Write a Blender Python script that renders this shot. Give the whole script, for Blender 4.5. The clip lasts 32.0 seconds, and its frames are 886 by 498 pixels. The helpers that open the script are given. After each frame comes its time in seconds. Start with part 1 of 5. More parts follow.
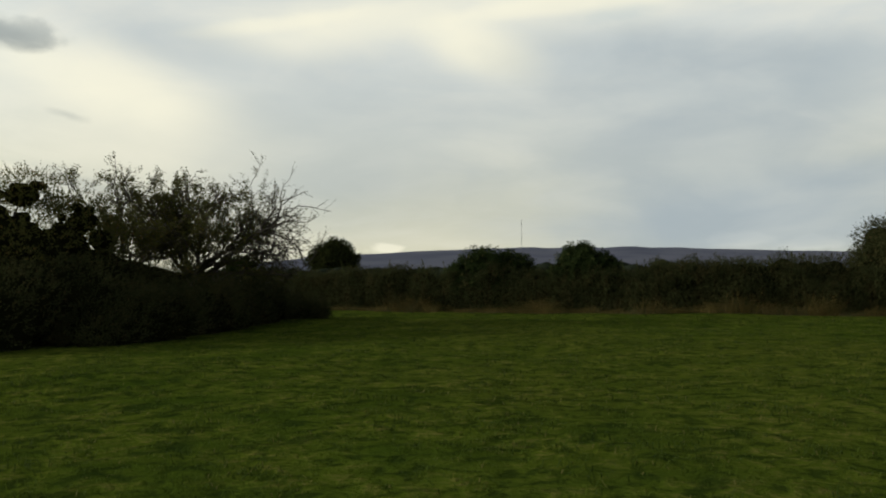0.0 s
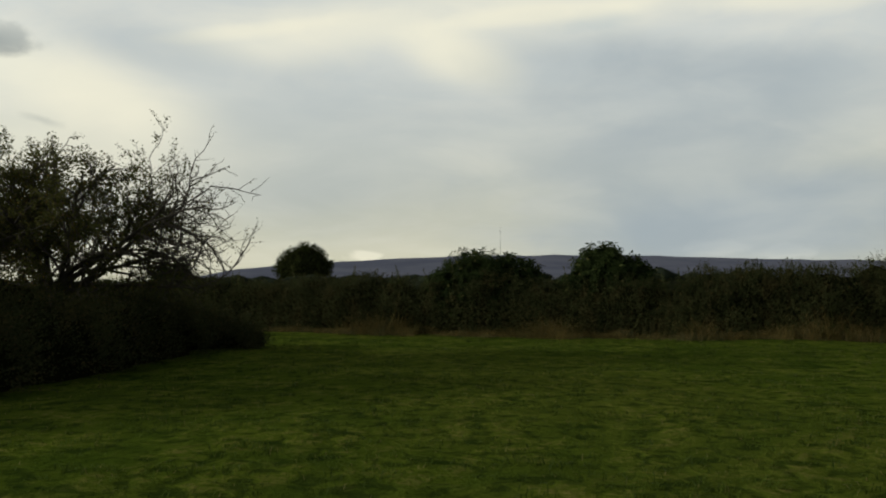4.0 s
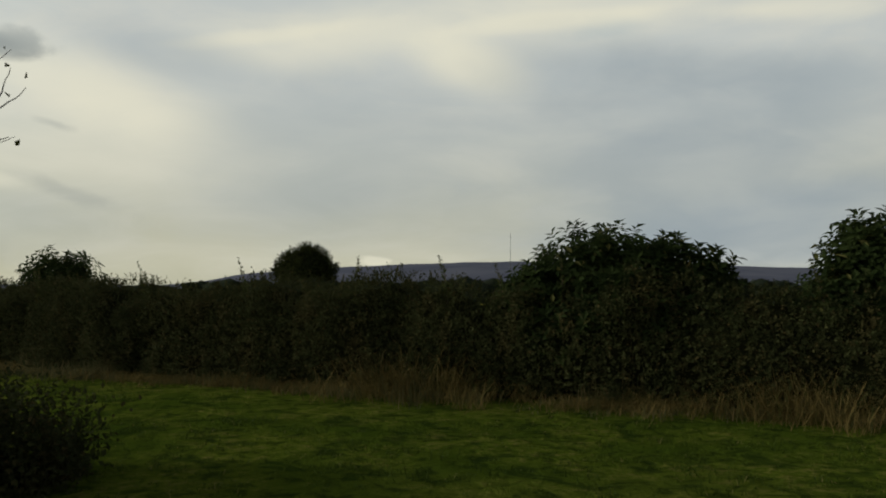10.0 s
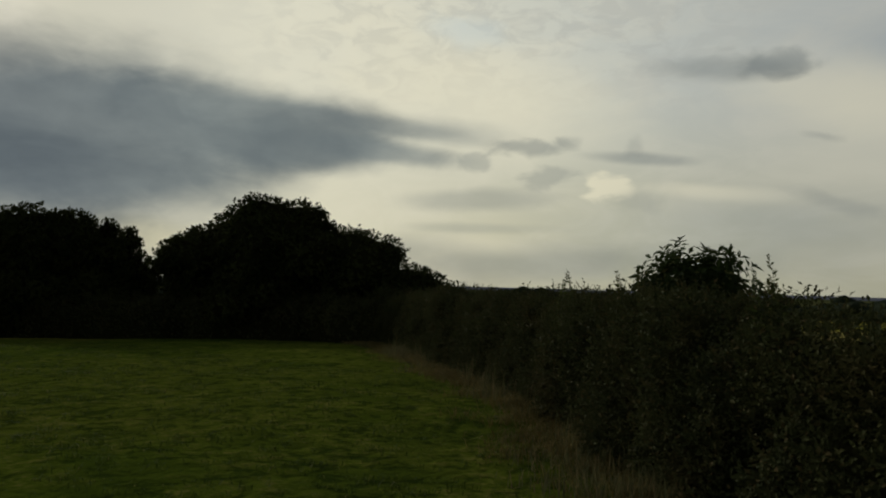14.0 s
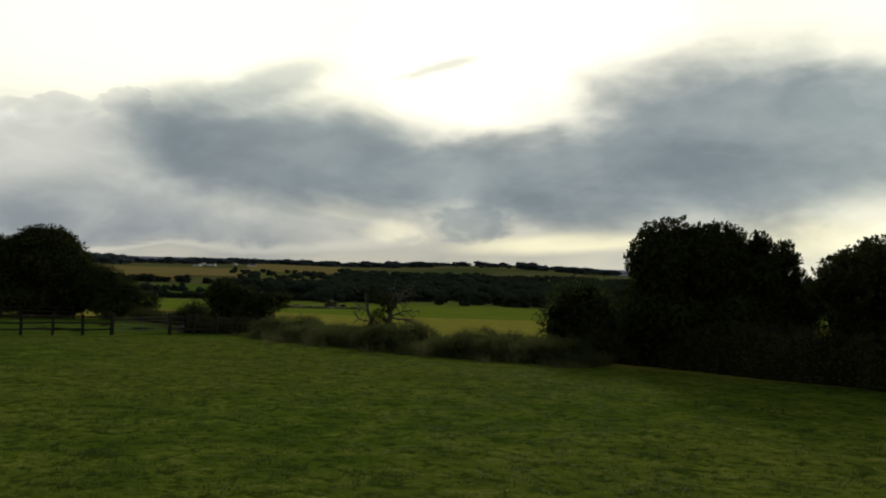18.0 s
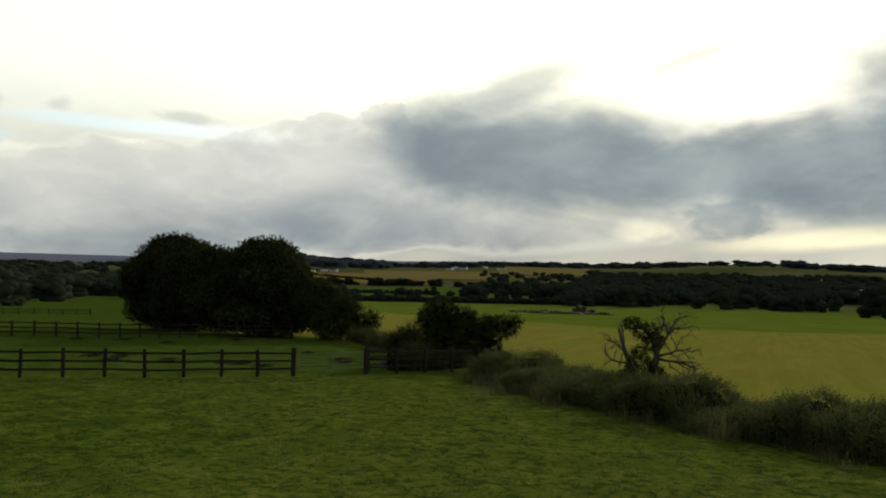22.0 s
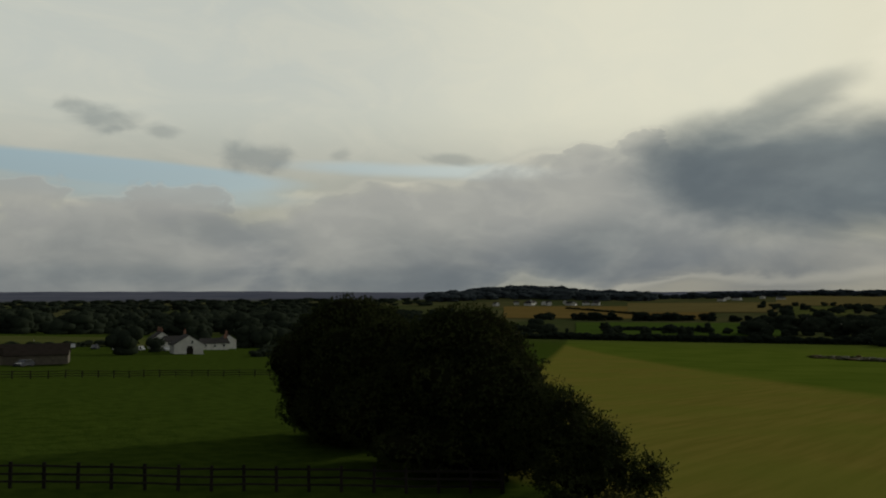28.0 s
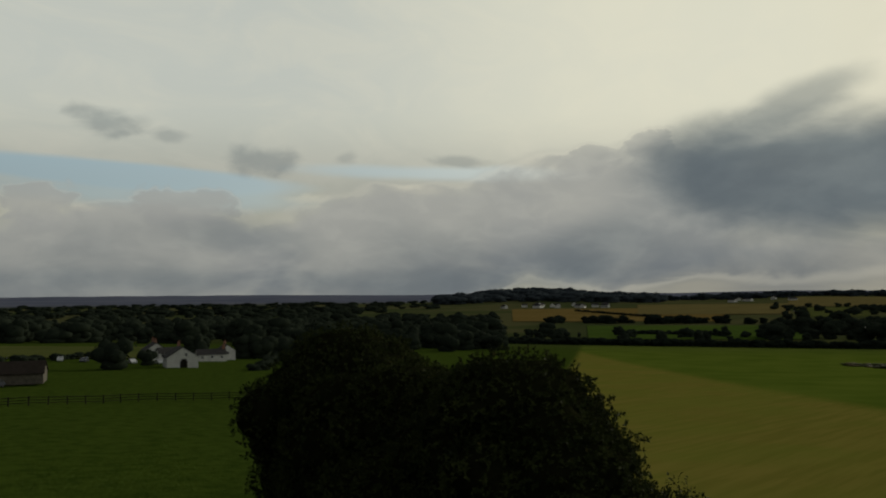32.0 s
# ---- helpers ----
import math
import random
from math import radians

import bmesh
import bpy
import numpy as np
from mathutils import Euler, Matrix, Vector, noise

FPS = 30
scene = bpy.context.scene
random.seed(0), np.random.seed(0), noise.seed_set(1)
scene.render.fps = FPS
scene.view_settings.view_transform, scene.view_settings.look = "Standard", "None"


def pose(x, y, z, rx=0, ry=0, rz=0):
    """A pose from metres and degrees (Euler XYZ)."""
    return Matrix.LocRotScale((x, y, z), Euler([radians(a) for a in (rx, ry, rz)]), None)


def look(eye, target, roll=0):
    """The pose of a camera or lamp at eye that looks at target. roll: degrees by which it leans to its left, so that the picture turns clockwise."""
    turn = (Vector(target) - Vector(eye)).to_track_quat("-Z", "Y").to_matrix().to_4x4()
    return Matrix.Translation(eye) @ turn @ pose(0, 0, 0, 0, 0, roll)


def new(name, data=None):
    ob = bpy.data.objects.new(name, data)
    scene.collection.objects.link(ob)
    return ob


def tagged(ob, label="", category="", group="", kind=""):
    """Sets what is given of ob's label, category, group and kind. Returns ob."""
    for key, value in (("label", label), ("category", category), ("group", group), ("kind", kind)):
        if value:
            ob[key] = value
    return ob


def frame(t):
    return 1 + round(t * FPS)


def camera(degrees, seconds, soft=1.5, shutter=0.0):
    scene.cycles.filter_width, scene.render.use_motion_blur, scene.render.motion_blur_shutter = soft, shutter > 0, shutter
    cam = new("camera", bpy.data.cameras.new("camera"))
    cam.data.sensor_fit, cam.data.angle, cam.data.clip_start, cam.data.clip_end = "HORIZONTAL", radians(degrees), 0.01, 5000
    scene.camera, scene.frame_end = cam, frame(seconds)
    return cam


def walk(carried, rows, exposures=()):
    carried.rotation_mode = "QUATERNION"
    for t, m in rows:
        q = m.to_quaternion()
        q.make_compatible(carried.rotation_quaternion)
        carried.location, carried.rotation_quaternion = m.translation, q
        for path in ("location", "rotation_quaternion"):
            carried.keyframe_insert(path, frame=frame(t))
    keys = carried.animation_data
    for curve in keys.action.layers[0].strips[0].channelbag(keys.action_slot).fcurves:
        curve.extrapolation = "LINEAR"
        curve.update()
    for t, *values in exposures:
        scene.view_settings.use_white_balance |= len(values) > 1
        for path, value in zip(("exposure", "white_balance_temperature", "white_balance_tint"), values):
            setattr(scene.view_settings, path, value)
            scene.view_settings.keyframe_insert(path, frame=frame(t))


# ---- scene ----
cam = camera(57.16, 32.0, 2.0)
PATH = [
    (0, pose(0.00, 0.00, 1.75, 91.77, 0.15, -0.21)),
    (0.5, pose(-0.26, 1.06, 1.68, 91.86, 0.61, -1.39)),
    (1, pose(-0.25, 2.17, 1.67, 92.00, 0.99, -2.13)),
    (1.5, pose(0.10, 3.34, 1.71, 92.15, 1.01, -1.98)),
    (2, pose(0.33, 4.49, 1.75, 92.20, 0.59, -2.69)),
    (2.5, pose(0.35, 5.61, 1.81, 92.17, 0.37, -1.20)),
    (3, pose(0.21, 6.75, 1.86, 92.18, 0.20, -0.40)),
    (3.5, pose(0.06, 7.95, 1.88, 92.23, 0.13, -1.99)),
    (5.5, pose(-0.59, 13.24, 1.90, 92.44, -0.42, -0.22)),
    (6, pose(-0.97, 14.52, 1.92, 92.48, -0.26, -0.09)),
    (6.5, pose(-1.22, 15.87, 1.91, 92.54, -0.12, 0.26)),
    (7, pose(-1.34, 17.20, 1.85, 92.55, 0.07, -0.40)),
    (7.5, pose(-1.32, 18.50, 1.81, 92.59, 0.11, -0.16)),
    (8, pose(-1.22, 19.77, 1.80, 92.63, 0.00, -1.45)),
    (8.5, pose(-1.15, 21.05, 1.82, 92.66, -0.18, -2.08)),
    (9, pose(-1.16, 22.35, 1.86, 92.72, -0.21, -1.45)),
    (9.5, pose(-1.15, 23.64, 1.89, 92.70, -0.31, -1.75)),
    (10, pose(-1.15, 24.94, 1.91, 92.72, -0.40, -1.14)),
    (10.5, pose(-1.21, 26.26, 1.91, 92.74, -0.48, -0.64)),
    (11, pose(-1.27, 27.66, 1.91, 92.77, -0.52, 1.34)),
    (11.5, pose(-1.39, 29.00, 1.92, 92.75, -0.60, 6.91)),
    (12, pose(-1.70, 30.36, 1.95, 92.70, -0.68, 15.51)),
    (12.5, pose(-1.92, 31.82, 2.02, 92.63, -0.87, 27.66)),
    (13, pose(-2.19, 33.28, 2.07, 92.66, -1.16, 27.77)),
    (13.5, pose(-2.61, 34.65, 2.06, 92.65, -1.20, 35.81)),
    (14, pose(-3.44, 35.90, 2.04, 92.59, -1.57, 49.61)),
    (14.5, pose(-4.35, 36.99, 2.03, 92.43, -1.72, 59.15)),
    (16.5, pose(-7.75, 38.75, 2.74, 91.80, -2.55, 82.70)),
    (17, pose(-8.45, 39.15, 2.88, 91.56, -2.06, 90.50)),
    (17.5, pose(-9.40, 39.22, 2.98, 91.47, -1.82, 92.80)),
    (18, pose(-10.71, 39.25, 3.08, 91.36, -1.79, 94.62)),
    (18.5, pose(-12.30, 39.29, 3.15, 91.09, -1.93, 101.17)),
    (19, pose(-13.95, 39.34, 3.23, 90.99, -1.92, 101.39)),
    (19.5, pose(-15.68, 39.21, 3.34, 91.11, -1.78, 102.25)),
    (20, pose(-17.46, 38.91, 3.47, 91.12, -1.78, 107.31)),
    (20.5, pose(-19.21, 38.40, 3.60, 91.14, -1.50, 111.58)),
    (21, pose(-21.01, 37.79, 3.71, 91.08, -1.23, 113.12)),
    (21.5, pose(-22.93, 37.16, 3.79, 91.09, -1.06, 112.98)),
    (22, pose(-25.01, 36.53, 3.86, 91.07, -0.84, 111.99)),
    (22.6, pose(-27.70, 35.75, 3.90, 91.24, -0.77, 113.31)),
    (23, pose(-34.84, 33.25, 3.90, 91.20, 0.47, 114.20)),
    (23.5, pose(-37.36, 32.05, 3.85, 91.42, 0.48, 116.71)),
    (24, pose(-39.82, 30.86, 3.89, 91.84, 0.44, 127.02)),
    (24.5, pose(-42.10, 29.62, 4.05, 91.92, 0.33, 129.19)),
    (25, pose(-44.15, 28.37, 4.31, 91.98, 0.40, 128.20)),
    (25.5, pose(-46.14, 27.08, 4.69, 92.14, 0.44, 128.41)),
    (27.5, pose(-52.99, 22.30, 6.61, 93.05, 0.35, 129.63)),
    (28, pose(-54.54, 21.03, 6.90, 93.25, 0.34, 130.28)),
    (28.5, pose(-55.99, 19.69, 7.18, 93.47, 0.32, 130.04)),
    (29, pose(-57.35, 18.32, 7.42, 93.46, 0.33, 130.33)),
    (29.5, pose(-58.71, 16.95, 7.63, 93.47, 0.39, 130.52)),
    (30, pose(-60.10, 15.55, 7.81, 93.37, 0.51, 130.84)),
    (30.5, pose(-61.56, 14.12, 7.97, 93.41, 0.54, 130.31)),
    (31, pose(-63.05, 12.65, 8.11, 93.45, 0.60, 130.66)),
    (31.5, pose(-64.51, 11.19, 8.24, 93.31, 0.65, 130.35)),
    (32, pose(-65.97, 9.75, 8.37, 93.41, 0.71, 130.76)),
]
# stops: the clip's camera opens up as it turns towards the valley, and closes again at the end
EXPOSURES = [(0.0, 0.2), (3.0, 0.15), (6.0, -0.05), (9.0, -0.12), (12.0, -0.2), (13.5, -0.52), (14.5, -0.6), (16.5, 0.25), (18.0, 0.3), (19.5, 0.33), (21.0, 0.44), (23.0, 0.46), (24.0, 0.35),
             (25.5, 0.2), (27.5, -0.40), (28.5, -0.52), (32.0, -0.52)]
walk(cam, PATH, EXPOSURES)

# ---------------------------------------------------------------- sky and sun
SUN_AZ, SUN_EL = 88.5, 17.0          # degrees to the left of +y, above the horizon


def direction(az, el):
    a, e = radians(az), radians(el)
    return Vector((-math.sin(a) * math.cos(e), math.cos(a) * math.cos(e), math.sin(e)))


def node(tree, kind, inputs=None, **props):
    n = tree.nodes.new(kind)
    for k, v in props.items():
        if k == "operation": n.operation = v
        elif k == "data_type": n.data_type = v
        elif k == "blend_type": n.blend_type = v
        elif k == "interpolation_type": n.interpolation_type = v
        elif k == "vector_type": n.vector_type = v
        elif k == "noise_type": n.noise_type = v
        elif k == "feature": n.feature = v
        elif k == "sky_type": n.sky_type = v
    for k, v in (inputs or {}).items():
        if isinstance(v, bpy.types.NodeSocket):
            tree.links.new(v, n.inputs[k])
        else:
            n.inputs[k].default_value = v
    return n


def fmath(tree, op, a, b=0.0, c=0.0):
    return node(tree, "ShaderNodeMath", {0: a, 1: b, 2: c}, operation=op).outputs[0]


def smooth(tree, v, lo, hi, a=0.0, b=1.0):
    return node(tree, "ShaderNodeMapRange", {"Value": v, "From Min": lo, "From Max": hi, "To Min": a, "To Max": b}, interpolation_type="SMOOTHSTEP").outputs[0]


def mixc(tree, fac, a, b, blend="MIX"):
    n = node(tree, "ShaderNodeMix", data_type="RGBA", blend_type=blend)
    for i, v in ((0, fac), (6, a), (7, b)):
        if isinstance(v, bpy.types.NodeSocket):
            tree.links.new(v, n.inputs[i])
        else:
            n.inputs[i].default_value = (*v, 1) if isinstance(v, tuple) and len(v) == 3 else v
    return n.outputs[2]


def fbm(tree, vec, scale, detail=4.0, rough=0.55, distort=0.0):
    return node(tree, "ShaderNodeTexNoise", {"Vector": vec, "Scale": scale, "Detail": detail, "Roughness": rough, "Distortion": distort}).outputs[0]


def scaled(tree, vec, s, off=(0, 0, 0), rot=(0, 0, 0)):
    return node(tree, "ShaderNodeMapping", {"Vector": vec, "Scale": s, "Location": off, "Rotation": rot}).outputs[0]


# clouds: azimuth, elevation, half width, half height (degrees), tilt (degrees), noise, softness, weight
DARK = [
    (74.0, 9.0, 15.0, 6.3, 0, 0.25, 0.50, 0.97),
    (62.5, 10.6, 11.5, 2.9, -6, 0.30, 0.50, 0.92),
    (54.5, 9.3, 6.0, 0.9, -5, 0.30, 0.55, 0.75),
    (52.0, 10.8, 5.0, 0.7, -6, 0.35, 0.7, 0.50),
    (84, 6.6, 13.0, 3.7, 2, 0.25, 0.55, 0.90),
    (94, 6.3, 11.0, 3.0, 0, 0.25, 0.60, 0.90),
    (105.5, 7.6, 12.0, 3.8, -2, 0.28, 0.60, 0.95),
    (107, 12.2, 4.6, 1.2, 20, 0.4, 0.8, 0.55),
    (113.5, 9.3, 4.0, 2.0, 25, 0.4, 0.7, 0.55),
    (92.8, 3.3, 3.0, 1.3, 0, 0.45, 0.4, 0.65),
    (98.5, 9.6, 6.0, 1.0, 0, 0.4, 0.9, 0.40),
    (30.0, 14.8, 5.0, 0.8, -2, 0.5, 0.7, 0.46),
    (27.6, 14.9, 2.9, 0.9, -4, 0.5, 0.6, 0.52),
    (24.7, 10.2, 1.3, 0.3, -14, 0.5, 0.8, 0.26),
    (35.8, 9.0, 3.9, 0.45, -4, 0.6, 0.7, 0.48),
    (36.6, 9.9, 0.6, 0.9, -20, 0.6, 0.8, 0.22),
    (43.4, 9.8, 2.5, 0.6, 2, 0.6, 0.7, 0.50),
    (42.3, 7.8, 1.8, 0.7, 4, 0.6, 0.6, 0.34),
    (47.5, 8.6, 1.2, 0.6, -10, 0.6, 0.6, 0.36),
    (47.9, 6.1, 5.6, 0.75, 2, 0.5, 0.8, 0.36),
    (47.5, 4.1, 5.0, 0.4, 0, 0.5, 0.8, 0.26),
    (49.5, 10.9, 4.5, 0.9, -6, 0.5, 0.8, 0.40),
    (23, 5.7, 3.2, 0.5, -18, 0.5, 0.9, 0.22),
    (36, 6.1, 2.0, 0.6, -5, 0.5, 0.9, 0.20),
    (95.7, 13.8, 2.7, 0.30, 16, 0.6, 0.9, 0.40),
    (153.4, 11.7, 2.0, 0.95, -5, 0.5, 0.7, 0.55),
    (149.2, 11.0, 1.1, 0.42, 0, 0.5, 0.8, 0.40),
    (143.0, 9.5, 2.2, 1.0, -4, 0.5, 0.7, 0.55),
    (129.5, 9.5, 2.0, 0.45, -6, 0.5, 0.8, 0.38),
    (137.5, 9.8, 0.8, 0.4, 10, 0.5, 0.8, 0.3),
    (144.2, 4.4, 5.0, 1.3, -4, 0.4, 0.8, 0.38),
    (153, 1.5, 7.5, 0.8, 0, 0.4, 0.9, 0.35),
    (120, 3.0, 7.0, 2.3, 30, 0.4, 0.9, 0.45),
    (133, 1.2, 16.0, 0.8, 0, 0.4, 0.9, 0.35),
    (42, 1.7, 14.0, 1.5, 0, 0.3, 0.9, 0.45),
    (53, 2.6, 5.0, 1.1, 10, 0.4, 0.9, 0.22),
]
BANK = [   # the cumulus bank along the valley's far side
    (152, 2.4, 12.0, 4.2, 0, 0.34, 0.25, 0.90),
    (134, 3.6, 13.0, 4.6, 5, 0.30, 0.25, 0.90),
    (119.0, 5.0, 8.5, 5.0, 8, 0.30, 0.30, 0.88),
    (116.5, 10.2, 1.8, 1.2, 0, 0.4, 0.4, 0.75),
    (120.5, 9.3, 2.6, 1.0, 12, 0.5, 0.4, 0.70),
    (157.5, 6.2, 2.4, 1.5, 0, 0.5, 0.35, 0.75),
    (148.5, 6.4, 3.2, 1.3, 0, 0.5, 0.35, 0.75),
    (105, 2.2, 12, 1.6, 0, 0.4, 0.8, 0.55),
    (112, 5.0, 9.0, 3.6, 0, 0.30, 0.5, 0.75),
]
GREY = [   # thin blue-grey veil
    (-18, 7.2, 14, 5.2, -8, 0.25, 0.9, 0.66),
    (-15.5, 13.0, 10, 3.6, -12, 0.30, 0.9, 0.50),
    (-27, 12.0, 8, 3.0, -6, 0.35, 0.9, 0.45),
    (18, 15.2, 7, 1.6, -10, 0.45, 0.9, 0.35),
    (-21, 3.2, 14, 3.2, 2, 0.25, 0.9, 0.85),
    (-19, 14.6, 8, 1.6, -6, 0.4, 0.9, 0.50),
    (-29, 5.8, 9, 1.6, 2, 0.3, 0.9, 0.45),
    (5, 9.0, 12, 4.5, 18, 0.25, 0.9, 0.42),
    (0, 5.0, 22, 3.0, 0, 0.25, 0.9, 0.22),
    (30, 4.0, 12, 2.5, 0, 0.3, 0.9, 0.30),
    (10, 12.0, 8, 2.6, 22, 0.3, 0.9, 0.30),
]
HAZE = [(106, 1.0, 26, 3.8, 0, 0.20, 0.8, 0.88), (84, 1.0, 14, 2.4, 0, 0.2, 0.8, 0.5), (56, 1.0, 16, 2.2, 0, 0.2, 0.9, 0.5)]
BLUE = [(152, 8.25, 12.0, 0.95, -3, 0.10, 0.30, 0.95), (150, 7.0, 11.0, 1.0, -2, 0.3, 0.6, 0.75), (131, 8.7, 11.0, 0.55, -2, 0.4, 0.7, 0.75), (48, 17.5, 3.0, 1.0, -8, 0.5, 0.9, 0.4),
        (-12.5, 17.6, 3.0, 0.8, 0, 0.5, 0.9, 0.45)]
GLEAM = [(98.2, 2.5, 1.9, 0.8, 0, 0.6, 0.7, 0.75), (102.5, 3.9, 2.4, 1.0, 0, 0.6, 0.9, 0.45), (109, 3.8, 5.0, 0.8, 0, 0.5, 0.9, 0.35), (86, 2.0, 8.0, 0.7, 4, 0.5, 0.7, 0.85), (71.5, 3.0, 5.0, 1.3, 0, 0.5, 0.8, 0.75)]
BRIGHT = [
    (-2.8, 15.4, 4.2, 1.7, -16, 0.4, 0.95, 0.80),
    (4.5, 17.6, 11.0, 2.2, 8, 0.5, 0.95, 0.60),
    (-14, 19, 14.0, 2.2, 4, 0.5, 0.95, 0.45),
    (22, 12.4, 8.0, 2.4, -18, 0.3, 0.95, 0.62),
    (-9, 18.3, 8.0, 0.6, 3, 0.6, 0.9, 0.55),
    (-23, 18.0, 8.0, 0.8, -4, 0.6, 0.9, 0.50),
    (10, 17.2, 7.0, 0.5, 10, 0.6, 0.9, 0.45),
    (20, 9.0, 9.0, 4.5, -10, 0.3, 0.95, 0.40),
    (38.4, 7.0, 1.5, 0.8, 0, 0.8, 0.6, 0.70),
    (31.0, 6.7, 4.4, 0.55, -5, 0.6, 0.8, 0.45),
    (47.5, 2.9, 4.5, 0.8, -4, 0.5, 0.8, 0.50),
    (48, 13.5, 10.0, 4.0, -10, 0.4, 0.95, 0.45),
    (-20.0, 2.25, 2.8, 0.42, 0, 0.6, 0.5, 0.65),
    (-24.5, 2.0, 2.2, 0.5, 0, 0.6, 0.5, 0.65),
    (4.0, 1.75, 1.3, 0.35, 0, 0.6, 0.6, 0.65),
    (8, 2.2, 18, 1.6, 0, 0.2, 0.95, 0.18),
    (132.8, 7.6, 1.7, 0.32, -5, 0.6, 0.6, 0.65),
    (154.5, 6.0, 1.0, 0.3, -6, 0.5, 0.6, 0.5),
    (140, 7.0, 1.4, 0.35, 0, 0.6, 0.6, 0.4),
]

world = bpy.data.worlds.new("world")
scene.world = world
world.use_nodes = True
wt = world.node_tree
wt.nodes.clear()
coord = node(wt, "ShaderNodeTexCoord").outputs["Generated"]
sep = node(wt, "ShaderNodeSeparateXYZ", {0: coord})
az = fmath(wt, "MULTIPLY", fmath(wt, "ARCTAN2", fmath(wt, "MULTIPLY", sep.outputs[0], -1.0), sep.outputs[1]), 57.2958)
el = fmath(wt, "MULTIPLY", fmath(wt, "ARCSINE", sep.outputs[2]), 57.2958)
azel = node(wt, "ShaderNodeCombineXYZ", {0: az, 1: el, 2: 0.0}).outputs[0]
flat = scaled(wt, coord, (1, 1, 2.4))
warp = fbm(wt, flat, 6.0, 5.0, 0.48, 0.3)                     # billow edges
fine = fbm(wt, scaled(wt, coord, (1, 1, 1.9)), 24.0, 4.0, 0.5, 0.4)
edge = fmath(wt, "ADD", fmath(wt, "MULTIPLY", fmath(wt, "SUBTRACT", warp, 0.5), 2.0), fmath(wt, "MULTIPLY", fmath(wt, "SUBTRACT", fine, 0.5), 0.40))
puff = fmath(wt, "MULTIPLY", fmath(wt, "SUBTRACT", fine, 0.5), 2.6)


def cloud_mask(blobs):
    global azel
    total = None
    for a, e, w, h, tilt, rough, soft, weight in blobs:
        p = node(wt, "ShaderNodeMapping", {"Vector": azel, "Location": (a, e, 0), "Rotation": (0, 0, radians(-tilt)), "Scale": (w, h, 1)}, vector_type="TEXTURE").outputs[0]
        r = node(wt, "ShaderNodeVectorMath", {0: p}, operation="LENGTH").outputs["Value"]
        r = fmath(wt, "MULTIPLY_ADD", edge if w > 3.5 else puff, rough * 1.5, r)
        m = smooth(wt, r, 1.0 + soft * 0.55, 1.0 - soft * 0.9, 0.0, weight)
        total = m if total is None else fmath(wt, "SUBTRACT", fmath(wt, "ADD", total, m), fmath(wt, "MULTIPLY", total, m))
        # each cloud is worked out after the one before, which keeps the shader small
        azel = node(wt, "ShaderNodeVectorMath", {0: total, 1: (1e-6, 1e-6, 1e-6), 2: azel}, operation="MULTIPLY_ADD").outputs[0]
    return total


sky = node(wt, "ShaderNodeTexSky", sky_type="NISHITA")
sky.sun_disc, sky.sun_elevation, sky.sun_rotation = False, radians(SUN_EL), radians(-SUN_AZ)
sky.dust_density, sky.air_density = 2.0, 1.0
clear = mixc(wt, 1.0, sky.outputs[0], (0.16, 0.16, 0.16), "MULTIPLY")
sun_dot = node(wt, "ShaderNodeVectorMath", {0: coord, 1: direction(SUN_AZ, SUN_EL)}, operation="DOT_PRODUCT").outputs["Value"]
glow_wide = smooth(wt, sun_dot, 0.55, 1.0)
glow_mid = smooth(wt, sun_dot, 0.93, 1.0)
glow_core = smooth(wt, fmath(wt, "MULTIPLY_ADD", fmath(wt, "SUBTRACT", warp, 0.5), 0.035, sun_dot), 0.968, 0.998)
# high thin overcast, brighter towards the sun, creamy near the horizon
veil = mixc(wt, smooth(wt, el, 0.0, 16.0), (0.52, 0.515, 0.395), (0.56, 0.60, 0.605))
streak = fbm(wt, scaled(wt, coord, (2.2, 5.5, 9.0), rot=(0, 0, 0.5)), 2.2, 6.0, 0.6, 0.8)
veil = mixc(wt, smooth(wt, streak, 0.35, 0.75, 0.0, 0.35), veil, (0.72, 0.71, 0.64))
veil = mixc(wt, smooth(wt, glow_wide, 0.0, 1.0, 0.0, 0.6), veil, (0.92, 0.895, 0.76))
mottle = fbm(wt, scaled(wt, coord, (1, 1, 2.2)), 26.0, 5.0, 0.6, 0.6)
veil = mixc(wt, fmath(wt, "MULTIPLY", smooth(wt, mottle, 0.40, 0.62), fmath(wt, "MULTIPLY", smooth(wt, el, 9.0, 17.0, 0.0, 0.38), smooth(wt, fmath(wt, "ABSOLUTE", fmath(wt, "SUBTRACT", az, 46.0)), 24.0, 6.0))), veil, (0.44, 0.46, 0.47))
veil = mixc(wt, cloud_mask(BLUE), veil, mixc(wt, 0.5, clear, (0.36, 0.50, 0.60)))
veil = mixc(wt, cloud_mask(BRIGHT), veil, (0.86, 0.83, 0.68))
veil = mixc(wt, cloud_mask(GREY), veil, mixc(wt, smooth(wt, warp, 0.3, 0.75), (0.33, 0.39, 0.44), (0.42, 0.47, 0.50)))
veil = mixc(wt, smooth(wt, glow_mid, 0.0, 1.0, 0.0, 0.65), veil, (0.95, 0.92, 0.76))
veil = mixc(wt, smooth(wt, glow_core, 0.0, 1.0, 0.0, 0.8), veil, (1.15, 1.10, 0.94))
